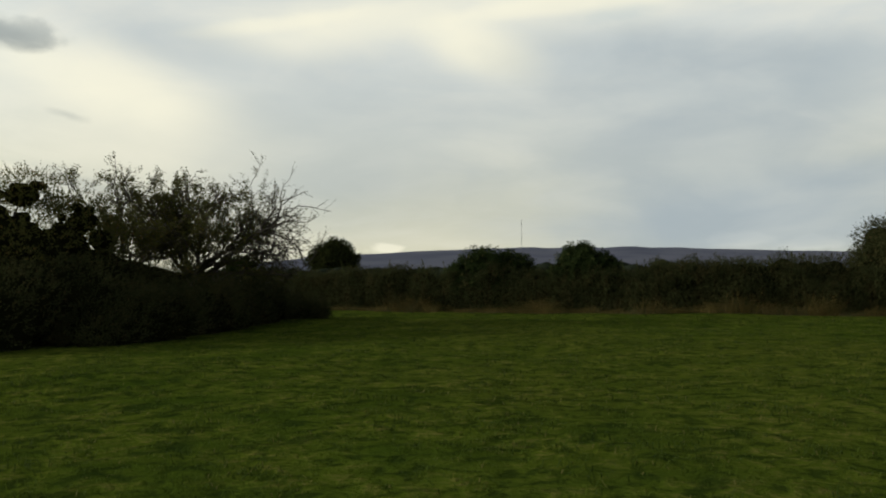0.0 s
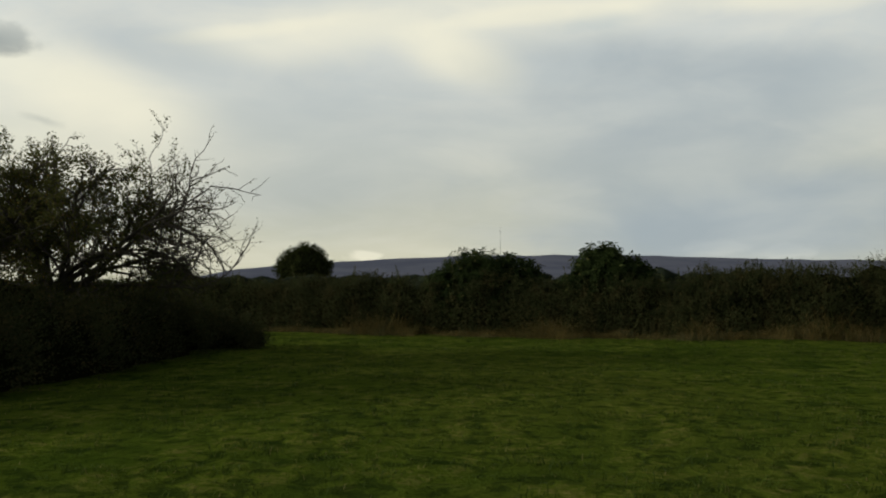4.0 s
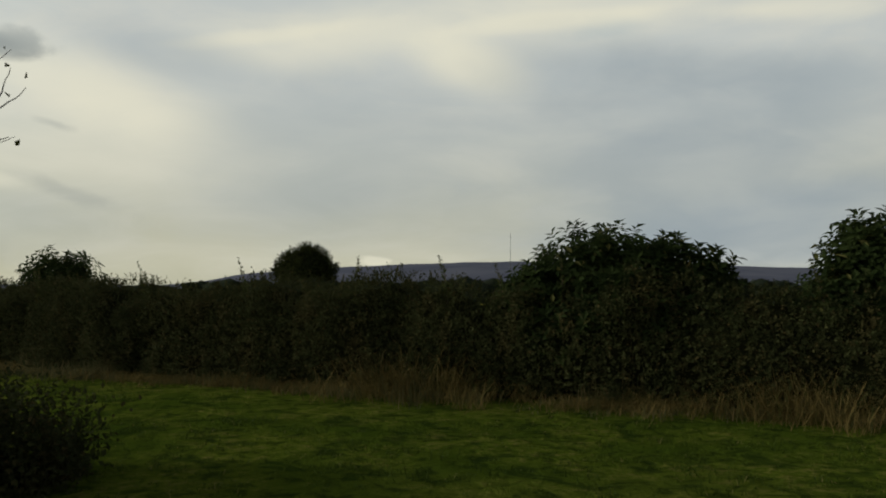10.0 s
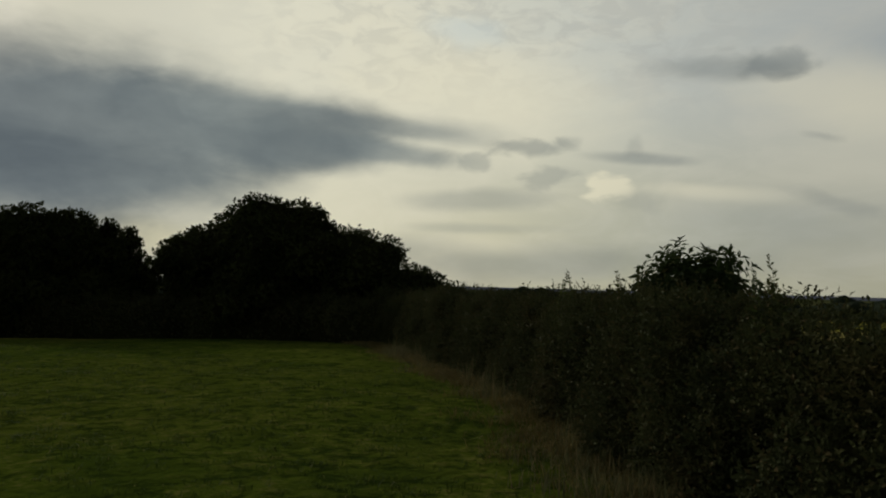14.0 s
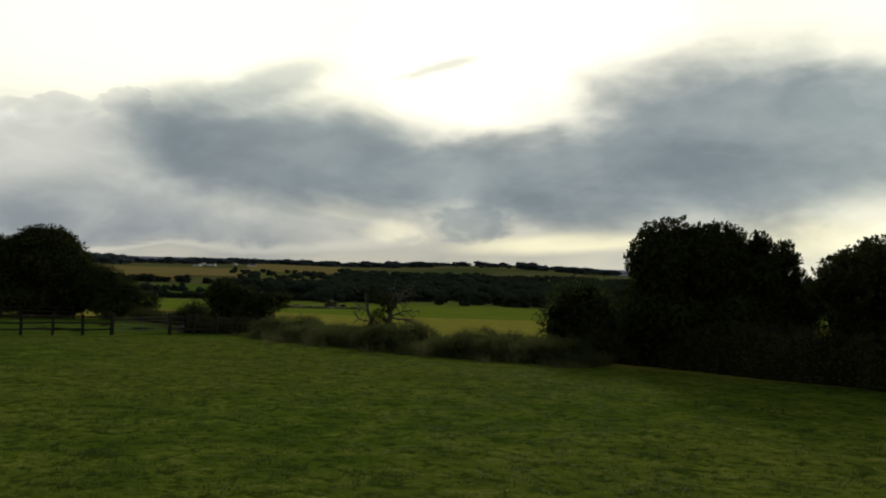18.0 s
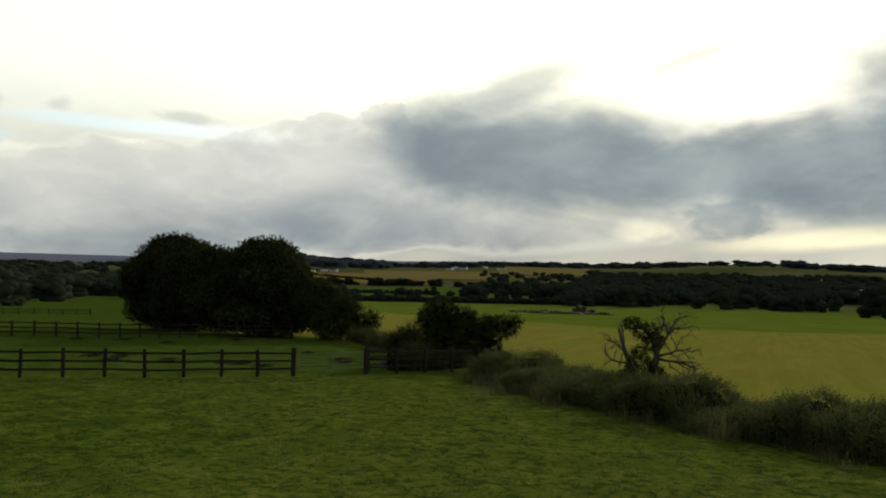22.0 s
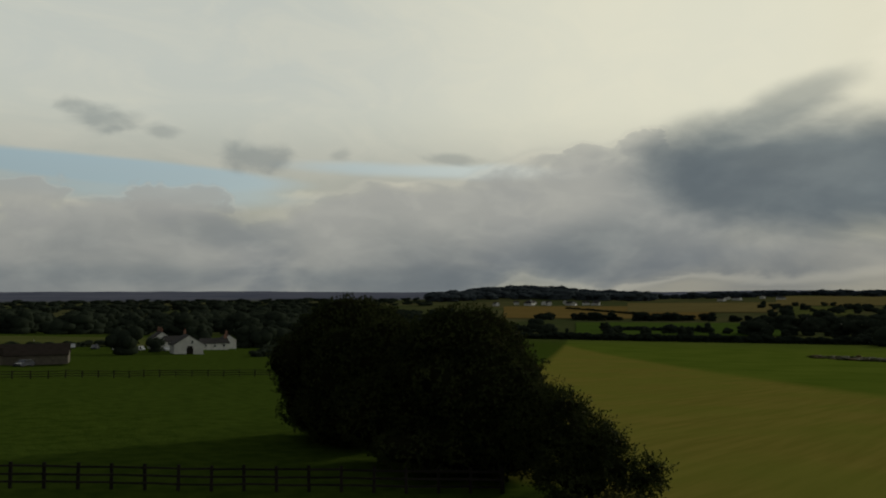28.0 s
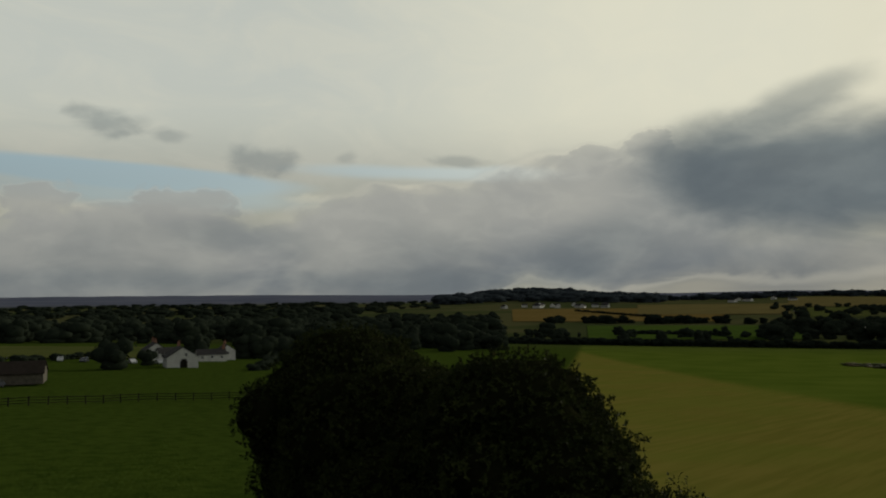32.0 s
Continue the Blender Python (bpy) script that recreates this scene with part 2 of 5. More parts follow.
veil = mixc(wt, cloud_mask(HAZE), veil, mixc(wt, smooth(wt, warp, 0.3, 0.7), (0.27, 0.275, 0.27), (0.40, 0.385, 0.33)))
veil = mixc(wt, cloud_mask(GLEAM), veil, (0.84, 0.79, 0.56))


def rim(mask):
    """The thin lit margin of a cloud, strongest towards the sun."""
    m = fmath(wt, "MULTIPLY", smooth(wt, mask, 0.15, 0.35), smooth(wt, mask, 0.62, 0.38))
    return fmath(wt, "MULTIPLY", m, smooth(wt, sun_dot, 0.2, 1.0, 0.25, 0.5))


bank_mask = cloud_mask(BANK)
bank = mixc(wt, smooth(wt, el, 0.3, 7.5), (0.185, 0.215, 0.250), (0.47, 0.48, 0.465))
bank = mixc(wt, smooth(wt, warp, 0.35, 0.68, 0.0, 0.6), bank, (0.50, 0.505, 0.485))
bank = mixc(wt, smooth(wt, fine, 0.42, 0.66, 0.0, 0.4), bank, mixc(wt, 1.0, bank, (1.2, 1.19, 1.16), "MULTIPLY"))
bank = mixc(wt, rim(bank_mask), bank, (0.86, 0.83, 0.72))
veil = mixc(wt, bank_mask, veil, bank)
dark_mask = cloud_mask(DARK)
dark = mixc(wt, smooth(wt, warp, 0.3, 0.72), (0.156, 0.191, 0.221), (0.234, 0.275, 0.300))
dark = mixc(wt, smooth(wt, fine, 0.40, 0.66, 0.0, 0.4), dark, mixc(wt, 1.0, dark, (1.15, 1.145, 1.13), "MULTIPLY"))
veil = mixc(wt, dark_mask, veil, dark)
# unseen sky overhead, made darker to cut the light on the land
veil = mixc(wt, smooth(wt, el, 22.0, 52.0), veil, mixc(wt, smooth(wt, warp, 0.3, 0.7), (0.095, 0.103, 0.115), (0.155, 0.164, 0.175)))
# brighter thin cloud on either side of the sun
veil = mixc(wt, fmath(wt, "MULTIPLY", smooth(wt, az, 93.0, 109.0), smooth(wt, el, 7.5, 13.0)), veil, mixc(wt, 1.0, veil, (1.30, 1.285, 1.21), "MULTIPLY"))
veil = mixc(wt, fmath(wt, "MULTIPLY", smooth(wt, az, 20.0, 44.0), smooth(wt, az, 80.0, 60.0)), veil, mixc(wt, 1.0, veil, (1.36, 1.33, 1.24), "MULTIPLY"))
# unseen eastern sky, away from the sun, darkened to dim east-facing sides
away = node(wt, "ShaderNodeVectorMath", {0: coord, 1: direction(-112, 15)}, operation="DOT_PRODUCT").outputs["Value"]
veil = mixc(wt, smooth(wt, away, 0.15, 0.75), veil, mixc(wt, smooth(wt, warp, 0.3, 0.7), (0.12, 0.128, 0.14), (0.18, 0.19, 0.20)))
veil = mixc(wt, 1.0, veil, (1.0, 0.995, 0.955), "MULTIPLY")
below = mixc(wt, smooth(wt, el, -3.0, 0.0), (0.05, 0.06, 0.04), veil)
back = node(wt, "ShaderNodeBackground", {"Color": below, "Strength": 1.0})
out = wt.nodes.new("ShaderNodeOutputWorld")
wt.links.new(back.outputs[0], out.inputs[0])

lamp = bpy.data.lights.new("sun", "SUN")
lamp.energy, lamp.angle, lamp.color = 1.8, radians(6), (1.0, 0.93, 0.78)
sun = new("sun", lamp)
sun.matrix_world = look((0, 0, 60), Vector((0, 0, 60)) - direction(SUN_AZ, SUN_EL))

# ---------------------------------------------------------------- materials
def material(name):
    m = bpy.data.materials.new(name)
    m.use_nodes = True
    m.node_tree.nodes.clear()
    return m, m.node_tree


def finish(tree, shader):
    o = tree.nodes.new("ShaderNodeOutputMaterial")
    tree.links.new(shader, o.inputs[0])


def principled(tree, color, rough=0.8, bump=None, strength=0.3, metal=0.0, dist=0.02, spec=0.3):
    b = node(tree, "ShaderNodeBsdfPrincipled", {"Base Color": color if isinstance(color, bpy.types.NodeSocket) else (*color, 1), "Roughness": rough, "Metallic": metal,
                                               "Specular IOR Level": spec})
    if bump is not None:
        tree.links.new(node(tree, "ShaderNodeBump", {"Height": bump, "Strength": strength, "Distance": dist}).outputs[0], b.inputs["Normal"])
    return b.outputs[0]


def leaf_material(name, dark, light, dry=None, through_light=0.22, dry_amount=0.06, weathered=0.0):
    """Leaves: each its own shade, a few yellowed, light passing through."""
    m, t = material(name)
    geo = node(t, "ShaderNodeNewGeometry")
    isl = geo.outputs["Random Per Island"]
    patch = fbm(t, geo.outputs["Position"], 0.9, 3.0)
    f = fmath(t, "ADD", fmath(t, "MULTIPLY", isl, 0.35), fmath(t, "MULTIPLY_ADD", patch, 1.5, -0.42))
    c = mixc(t, smooth(t, f, 0.1, 0.95), dark, light)
    if weathered:
        c = mixc(t, fmath(t, "MULTIPLY", smooth(t, fbm(t, scaled(t, geo.outputs["Position"], (1.6, 1.6, 0.7)), 1.4, 4.0), 0.50, 0.66), weathered), c, dry)
    if dry:
        c = mixc(t, smooth(t, isl, 1.0 - dry_amount, 1.0 - dry_amount + 0.02), c, dry)
    d = node(t, "ShaderNodeBsdfPrincipled", {"Base Color": c, "Roughness": 0.65, "Specular IOR Level": 0.03}).outputs[0]
    tr = node(t, "ShaderNodeBsdfTranslucent", {"Color": mixc(t, 0.5, c, light)}).outputs[0]
    finish(t, node(t, "ShaderNodeMixShader", {0: through_light, 1: d, 2: tr}).outputs[0])
    return m


def plain(name, dark, light, scale=3.0, rough=0.85, strength=0.4, stretch=(1, 1, 1), bump_scale=None, dist=0.02, metal=0.0, spec=0.3):
    m, t = material(name)
    geo = node(t, "ShaderNodeTexCoord").outputs["Object"]
    info = node(t, "ShaderNodeObjectInfo").outputs["Random"]
    v = scaled(t, geo, stretch)
    a, b = fbm(t, v, scale, 6.0, 0.6), fbm(t, v, scale * 7, 5.0, 0.65)
    f = fmath(t, "ADD", fmath(t, "MULTIPLY_ADD", a, 0.7, fmath(t, "MULTIPLY", b, 0.4)), fmath(t, "MULTIPLY_ADD", info, 0.24, -0.12))
    finish(t, principled(t, mixc(t, smooth(t, f, 0.3, 0.8), dark, light), rough, fbm(t, v, bump_scale or scale * 9, 5.0, 0.7), strength, metal, dist, spec))
    return m


LEAF_THORN = leaf_material("hawthorn leaf", (0.042, 0.050, 0.014), (0.105, 0.110, 0.034), (0.16, 0.11, 0.035), 0.4, 0.10)
LEAF_HEDGE = leaf_material("hedge leaf", (0.024, 0.032, 0.012), (0.068, 0.076, 0.030), (0.085, 0.068, 0.028), 0.2, 0.07, 0.6)
BLADE_DARK = leaf_material("tussock blade", (0.024, 0.044, 0.007), (0.058, 0.086, 0.014), (0.16, 0.15, 0.05), 0.3, 0.06)
LEAF_ELDER = leaf_material("elder leaf", (0.013, 0.023, 0.008), (0.046, 0.068, 0.021), (0.12, 0.12, 0.04), 0.3, 0.04)
LEAF_TREE = leaf_material("tree leaf", (0.015, 0.022, 0.007), (0.058, 0.070, 0.020), (0.08, 0.07, 0.026), 0.10, 0.02)
LEAF_FAR = leaf_material("distant leaf", (0.018, 0.026, 0.016), (0.044, 0.054, 0.032), None, 0.05)
# ridge leaves carry the blue-grey of distance haze in their colour
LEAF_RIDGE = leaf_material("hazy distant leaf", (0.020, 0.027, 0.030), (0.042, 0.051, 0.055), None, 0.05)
LEAF_WEED = leaf_material("weed leaf", (0.030, 0.046, 0.014), (0.088, 0.108, 0.036), (0.13, 0.10, 0.045), 0.4, 0.10, 0.4)
BLADE_GREEN = leaf_material("grass blade", (0.042, 0.074, 0.009), (0.092, 0.130, 0.018), (0.17, 0.15, 0.05), 0.4, 0.07)
BLADE_DRY = leaf_material("dry grass", (0.085, 0.066, 0.022), (0.250, 0.190, 0.070), (0.070, 0.080, 0.026), 0.2, 0.2)
BLADE_ROUGH = leaf_material("rough grass", (0.055, 0.066, 0.026), (0.125, 0.125, 0.060), (0.20, 0.15, 0.075), 0.4, 0.2)
# near-black solid fill, its colour standing in for shade behind the leaves
CORE = plain("dark inner core", (0.009, 0.010, 0.004), (0.020, 0.022, 0.009), 2.0, 1.0, 0.6, dist=0.05, spec=0.0)
FAR_CROWN = plain("distant foliage", (0.013, 0.018, 0.013), (0.028, 0.036, 0.024), 0.35, 1.0, 0.5, bump_scale=1.1, dist=0.3, spec=0.0)
# far ridge woods: aerial haze mixed into the foliage colour
FAR_RIDGE = plain("haze-tinted distant wood", (0.028, 0.037, 0.043), (0.052, 0.063, 0.070), 0.1, 0.95, 1.0, bump_scale=0.5, dist=1.0, spec=0.0)
BARK = plain("bark", (0.030, 0.026, 0.020), (0.085, 0.074, 0.058), 5.0, 0.9, 0.8, (1, 1, 0.25))
DEADWOOD = plain("bare branch", (0.045, 0.038, 0.030), (0.11, 0.095, 0.075), 5.0, 0.9, 0.8, (1, 1, 0.3))
WOOD = plain("weathered timber", (0.011, 0.010, 0.008), (0.034, 0.029, 0.023), 3.0, 0.9, 0.5, (6, 6, 0.6), spec=0.05)
RAILWOOD = plain("weathered rail", (0.011, 0.010, 0.008), (0.034, 0.029, 0.023), 3.0, 0.9, 0.5, (0.6, 6, 6), spec=0.05)
STEEL = plain("galvanised steel", (0.07, 0.075, 0.08), (0.15, 0.155, 0.16), 8.0, 0.6, 0.1, metal=0.5)
RENDER_WHITE = plain("white render", (0.50, 0.49, 0.46), (0.70, 0.69, 0.65), 0.6, 0.9, 0.1)
STONE = plain("rubble stone", (0.065, 0.058, 0.044), (0.15, 0.13, 0.10), 1.6, 0.9, 0.6)
SLATE = plain("slate roof", (0.035, 0.033, 0.034), (0.080, 0.075, 0.072), 1.2, 0.9, 0.4, spec=0.05)
BARN_ROOF = plain("old barn roof", (0.016, 0.014, 0.012), (0.045, 0.037, 0.031), 1.2, 0.95, 0.4, spec=0.0)
BRICKRED = plain("brick stack", (0.16, 0.075, 0.05), (0.28, 0.14, 0.09), 3.0, 0.9, 0.4)
GLASS = plain("window glass", (0.02, 0.022, 0.025), (0.035, 0.037, 0.04), 1.0, 0.12, 0.0, spec=0.6)
PAINT_WHITE = plain("white paint", (0.60, 0.60, 0.58), (0.78, 0.78, 0.76), 2.0, 0.5, 0.05)
CAR_WHITE = plain("white car paint", (0.60, 0.60, 0.60), (0.75, 0.75, 0.75), 1.0, 0.25, 0.0, spec=0.6)
CAR_DARK = plain("dark car paint", (0.03, 0.035, 0.05), (0.06, 0.065, 0.08), 1.0, 0.25, 0.0, spec=0.6)
CAR_SILVER = plain("silver car paint", (0.35, 0.36, 0.37), (0.48, 0.49, 0.50), 1.0, 0.3, 0.0, metal=0.5)
RUBBER = plain("rubber", (0.015, 0.015, 0.015), (0.03, 0.03, 0.03), 4.0, 0.9, 0.1)
TROUGH = plain("concrete", (0.06, 0.06, 0.057), (0.14, 0.135, 0.125), 3.0, 0.9, 0.4)


def band(t, v, lo, hi, soft):
    return fmath(t, "MULTIPLY", smooth(t, v, lo - soft, lo + soft), smooth(t, v, hi + soft, hi - soft))


def ground_material():
    """Pasture with worn and lush patches; the ripened field west of the low hedge; far moorland with haze in its
    colour.
    """
    m, t = material("pasture")
    pos = node(t, "ShaderNodeNewGeometry").outputs["Position"]
    s = node(t, "ShaderNodeSeparateXYZ", {0: pos})
    X, Y, Z = s.outputs
    big, mid, small = fbm(t, pos, 0.06, 4.0), fbm(t, pos, 0.7, 5.0, 0.6), fbm(t, pos, 11.0, 6.0, 0.7)
    clump = fbm(t, pos, 3.2, 4.0, 0.6, 0.5)
    tuft = node(t, "ShaderNodeTexVoronoi", {"Vector": pos, "Scale": 2.2}).outputs["Distance"]
    green = mixc(t, smooth(t, mid, 0.3, 0.7), (0.040, 0.067, 0.008), (0.080, 0.113, 0.012))
    green = mixc(t, smooth(t, big, 0.42, 0.62, 0.0, 0.55), green, (0.094, 0.110, 0.017))
    # dark mottle: coarse tufts, with the shadows among them put into the green
    green = mixc(t, smooth(t, clump, 0.50, 0.36, 0.0, 0.75), green, (0.020, 0.034, 0.007))
    fleck = fmath(t, "MULTIPLY", smooth(t, clump, 0.46, 0.62), smooth(t, small, 0.42, 0.60))
    green = mixc(t, fmath(t, "MULTIPLY", fleck, smooth(t, mid, 0.38, 0.62)), green, (0.135, 0.130, 0.034))
    green = mixc(t, smooth(t, small, 0.46, 0.32, 0.0, 0.6), green, (0.023, 0.038, 0.007))
    blotch = fbm(t, pos, 1.5, 4.0, 0.62, 0.8)
    green = mixc(t, smooth(t, blotch, 0.46, 0.36, 0.0, 0.7), green, (0.020, 0.036, 0.007))
    lines = fbm(t, scaled(t, pos, (0.05, 0.9, 1), rot=(0, 0, radians(-27))), 1.0, 4.0, 0.6)
    straw = mixc(t, smooth(t, lines, 0.35, 0.65), (0.150, 0.140, 0.026), (0.186, 0.163, 0.034))
    straw = mixc(t, smooth(t, big, 0.35, 0.65, 0.0, 0.5), straw, (0.132, 0.156, 0.023))
    lush = mixc(t, smooth(t, big, 0.3, 0.7), (0.076, 0.112, 0.013), (0.104, 0.138, 0.019))
    # field west of the low hedge: ripened near the hedge, lush beyond a straight line
    wob = fmath(t, "MULTIPLY_ADD", mid, 6.0, -3.0)
    cut = fmath(t, "ADD", fmath(t, "MULTIPLY_ADD", X, -0.641, fmath(t, "MULTIPLY", Y, 0.768)), wob)
    bend = fmath(t, "ADD", fmath(t, "MULTIPLY_ADD", X, -0.81, fmath(t, "MULTIPLY", Y, -0.58)), wob)
    field = mixc(t, fmath(t, "MULTIPLY", smooth(t, cut, CUT - 4, CUT + 4), smooth(t, bend, 117.0, 125.0)), straw, lush)
    in_west = fmath(t, "MULTIPLY", smooth(t, fmath(t, "MULTIPLY_ADD", X, -0.80, fmath(t, "MULTIPLY", Y, 0.62)), 65.6, 67.6), smooth(t, fmath(t, "MULTIPLY_ADD", Y, 0.864, fmath(t, "MULTIPLY", X, -0.504)), 32.0, 36.0))
    # paddock beyond the fence: green darkened in its colour to stand for dimmer light
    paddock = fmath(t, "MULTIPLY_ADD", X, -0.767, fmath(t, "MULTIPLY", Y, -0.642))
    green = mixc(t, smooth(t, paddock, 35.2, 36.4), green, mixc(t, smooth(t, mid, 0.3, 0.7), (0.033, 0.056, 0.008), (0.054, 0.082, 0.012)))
    # the old fence line, from the gate to the tree clump, bounds it to the east
    beyond = fmath(t, "MAXIMUM", smooth(t, fmath(t, "MULTIPLY_ADD", X, -0.659, fmath(t, "MULTIPLY", Y, 0.754)), 58.3, 60.0), smooth(t, X, -90.0, -94.0))
    c = mixc(t, fmath(t, "MULTIPLY", in_west, beyond), green, field)
    # stubble beyond the tall hedge
    north = fmath(t, "MULTIPLY_ADD", X, 0.49, fmath(t, "MULTIPLY", Y, 0.87))
    c = mixc(t, fmath(t, "MULTIPLY", band(t, north, 38.5, 68.0, 1.5), smooth(t, X, -60.0, -50.0)), c, (0.21, 0.185, 0.06))
    # moorland on the far hills, blue-grey haze of distance put into its colour
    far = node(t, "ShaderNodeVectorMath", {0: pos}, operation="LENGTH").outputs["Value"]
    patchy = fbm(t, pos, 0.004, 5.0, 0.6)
    hazy_hill = mixc(t, smooth(t, patchy, 0.35, 0.65), (0.105, 0.117, 0.165), (0.142, 0.152, 0.20))
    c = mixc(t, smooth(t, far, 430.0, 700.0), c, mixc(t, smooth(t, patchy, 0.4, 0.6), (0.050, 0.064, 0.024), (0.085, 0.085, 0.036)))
    c = mixc(t, smooth(t, far, 2300.0, 3000.0), c, hazy_hill)
    h = fmath(t, "ADD", fmath(t, "MULTIPLY_ADD", small, 0.35, clump), fmath(t, "MULTIPLY", tuft, -0.5))
    h = fmath(t, "MULTIPLY", h, fmath(t, "MULTIPLY_ADD", in_west, -0.85, 1.0))       # the mown field lies smooth
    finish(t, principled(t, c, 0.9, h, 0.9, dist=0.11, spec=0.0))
    return m


def field_material(name, dark, light, angle, scale=0.06):
    m, t = material(name)
    pos = node(t, "ShaderNodeNewGeometry").outputs["Position"]
    rows = fbm(t, scaled(t, pos, (0.06, 1, 1), rot=(0, 0, radians(angle))), 0.35, 5.0, 0.6)
    big = fbm(t, pos, scale * 0.3, 4.0)
    c = mixc(t, smooth(t, fmath(t, "MULTIPLY_ADD", rows, 0.6, fmath(t, "MULTIPLY", big, 0.5)), 0.35, 0.75), dark, light)
    finish(t, principled(t, c, 1.0, rows, 0.5, dist=0.1, spec=0.0))
    return m


CUT = 110.0
GROUND = ground_material()
F_GOLD = field_material("ripe barley", (0.135, 0.096, 0.028), (0.185, 0.132, 0.044), 20)
F_PALE = field_material("pale stubble", (0.120, 0.100, 0.036), (0.165, 0.136, 0.054), -35)
F_GREEN = field_material("lush ley", (0.044, 0.078, 0.013), (0.066, 0.104, 0.020), 10)
F_OLIVE = field_material("grazed meadow", (0.062, 0.080, 0.020), (0.100, 0.108, 0.034), 60)

# ---------------------------------------------------------------- building tools
rng = np.random.default_rng(7)


def ground_z(x, y):
    """Height of the land: level pasture, falling west into a broad valley, far hills all round."""
    x, y = np.asarray(x, float), np.asarray(y, float)
    a = 0.0456 * (-x - 22.5)
    a = a / 2 + np.sqrt(a * a / 4 + 0.09) - 0.05
    ramp = np.clip((-x - 55.0) / 70.0, 0, 1)
    z = -a - 2.5 * (1 - np.exp(-np.maximum(-y, 0) / 80.0)) * ramp
    k = 3.0
    z = -22.0 + k * np.logaddexp(0, (z + 22.0) / k)
    d = np.hypot(x + 40, y - 25)
    west = np.clip((-x - 300.0) / 400.0, 0, 1)
    z = z + west * 14.0 * np.clip((d - 850.0) / 1350.0, 0, 1)
    az = np.degrees(np.arctan2(-(x + 40), y - 25))
    peak = np.interp(az, [-180, -120, -60, -40, -25, -14.5, -5, 1, 5.5, 9.5, 12.5, 15, 18, 60, 72, 85, 94, 101, 108, 115, 121, 128, 133, 143, 156, 180],
                     [20, 25, 60, 85, 108, 138, 138, 122, 103, 84, 60, 22, 2, 2, 6, 26, 22, 14, 22, 16, 30, 26, 22, 32, 34, 20])
    f = np.clip((d - 2400.0) / 1900.0, 0, 1)
    f = f * f * (3 - 2 * f)
    bumps = 0.015 * np.sin(az * 1.7) + 0.012 * np.sin(az * 4.3 + 1)
    near_ridge = 24.0 * np.exp(-((az - 124.5) / 4.5) ** 2) + 19.0 * np.exp(-((az - 91) / 8.0) ** 2) + 9.0 * np.exp(-((az - 107) / 5.0) ** 2)
    z = z + near_ridge * np.exp(-((d - 2350.0) / 330.0) ** 2) + 2.0 * np.exp(-((az - 92) / 9.0) ** 2) * np.clip((d - 520) / 450.0, 0, 1) * (d < 2600)
    z = z * (1 - f) + f * peak * (1 + bumps)
    roll = 0.05 * np.sin(x * 0.35 + 1) * np.sin(y * 0.31) + 0.03 * np.sin(x * 0.9) * np.sin(y * 0.8 + 2)
    return z + np.where(d < 300, roll, 0)


def gz(x, y):
    return float(ground_z(x, y))


def mesh_from(name, verts, faces, mat, smoothed=False):
    """A mesh from arrays: verts n x 3, faces m x k."""
    verts, faces = np.asarray(verts, np.float32), np.asarray(faces, np.int32)
    me = bpy.data.meshes.new(name)
    n, k = faces.shape
    me.vertices.add(len(verts))
    me.vertices.foreach_set("co", verts.ravel())
    me.loops.add(n * k)
    me.loops.foreach_set("vertex_index", faces.ravel())
    me.polygons.add(n)
    me.polygons.foreach_set("loop_start", np.arange(0, n * k, k, dtype=np.int32))
    me.polygons.foreach_set("use_smooth", np.full(n, smoothed))
    me.update(calc_edges=True)
    me.materials.append(mat)
    return me


def put(name, me, parent=None, at=None, label=""):
    ob = new(name, me)
    if parent is not None:
        ob.parent = parent
    if at is not None:
        ob.matrix_basis = at
    if label:
        tagged(ob, label)
    return ob


def part(name, bm, mat, parent, label="", at=None, smoothed=False):
    me = bpy.data.meshes.new(name)
    bm.to_mesh(me)
    bm.free()
    me.materials.append(mat)
    if smoothed:
        me.polygons.foreach_set("use_smooth", np.full(len(me.polygons), True))
    return put(name, me, parent, at, label)


def thing(name, place, label, category, group="", rz=0.0):
    ob = new(name)
    ob.matrix_basis = pose(*place, 0, 0, rz)
    ob.empty_display_size = 0.3
    return tagged(ob, label, category, group)


def box(bm, x0, y0, z0, x1, y1, z1, bevel=0.0):
    g = bmesh.ops.create_cube(bm, size=1.0)
    bmesh.ops.scale(bm, vec=(x1 - x0, y1 - y0, z1 - z0), verts=g["verts"])
    bmesh.ops.translate(bm, vec=((x0 + x1) / 2, (y0 + y1) / 2, (z0 + z1) / 2), verts=g["verts"])
    if bevel:
        es = list({e for v in g["verts"] for e in v.link_edges})
        bmesh.ops.bevel(bm, geom=es, offset=bevel, segments=1, affect="EDGES")


def unit(n):
    v = rng.normal(size=(n, 3))
    return v / np.linalg.norm(v, axis=1, keepdims=True)


def normed(v):
    return v / np.maximum(np.linalg.norm(v, axis=1, keepdims=True), 1e-6)


def leaf_arrays(base, along, length, width, face=None):
    """Pointed four-cornered leaves from base points along given directions, their upper sides turned towards face."""
    n = len(base)
    side = normed(np.cross(along, unit(n) if face is None else normed(face) + unit(n) * 0.45))
    lift = np.cross(side, along)
    L, W = np.broadcast_to(length, n)[:, None], np.broadcast_to(width, n)[:, None]
    tip, mid = base + along * L, base + along * L * 0.45 + lift * W * 0.25
    v = np.stack([base, mid + side * W * 0.5, tip, mid - side * W * 0.5], 1).reshape(-1, 3)
    return v, np.arange(n * 4).reshape(n, 4)


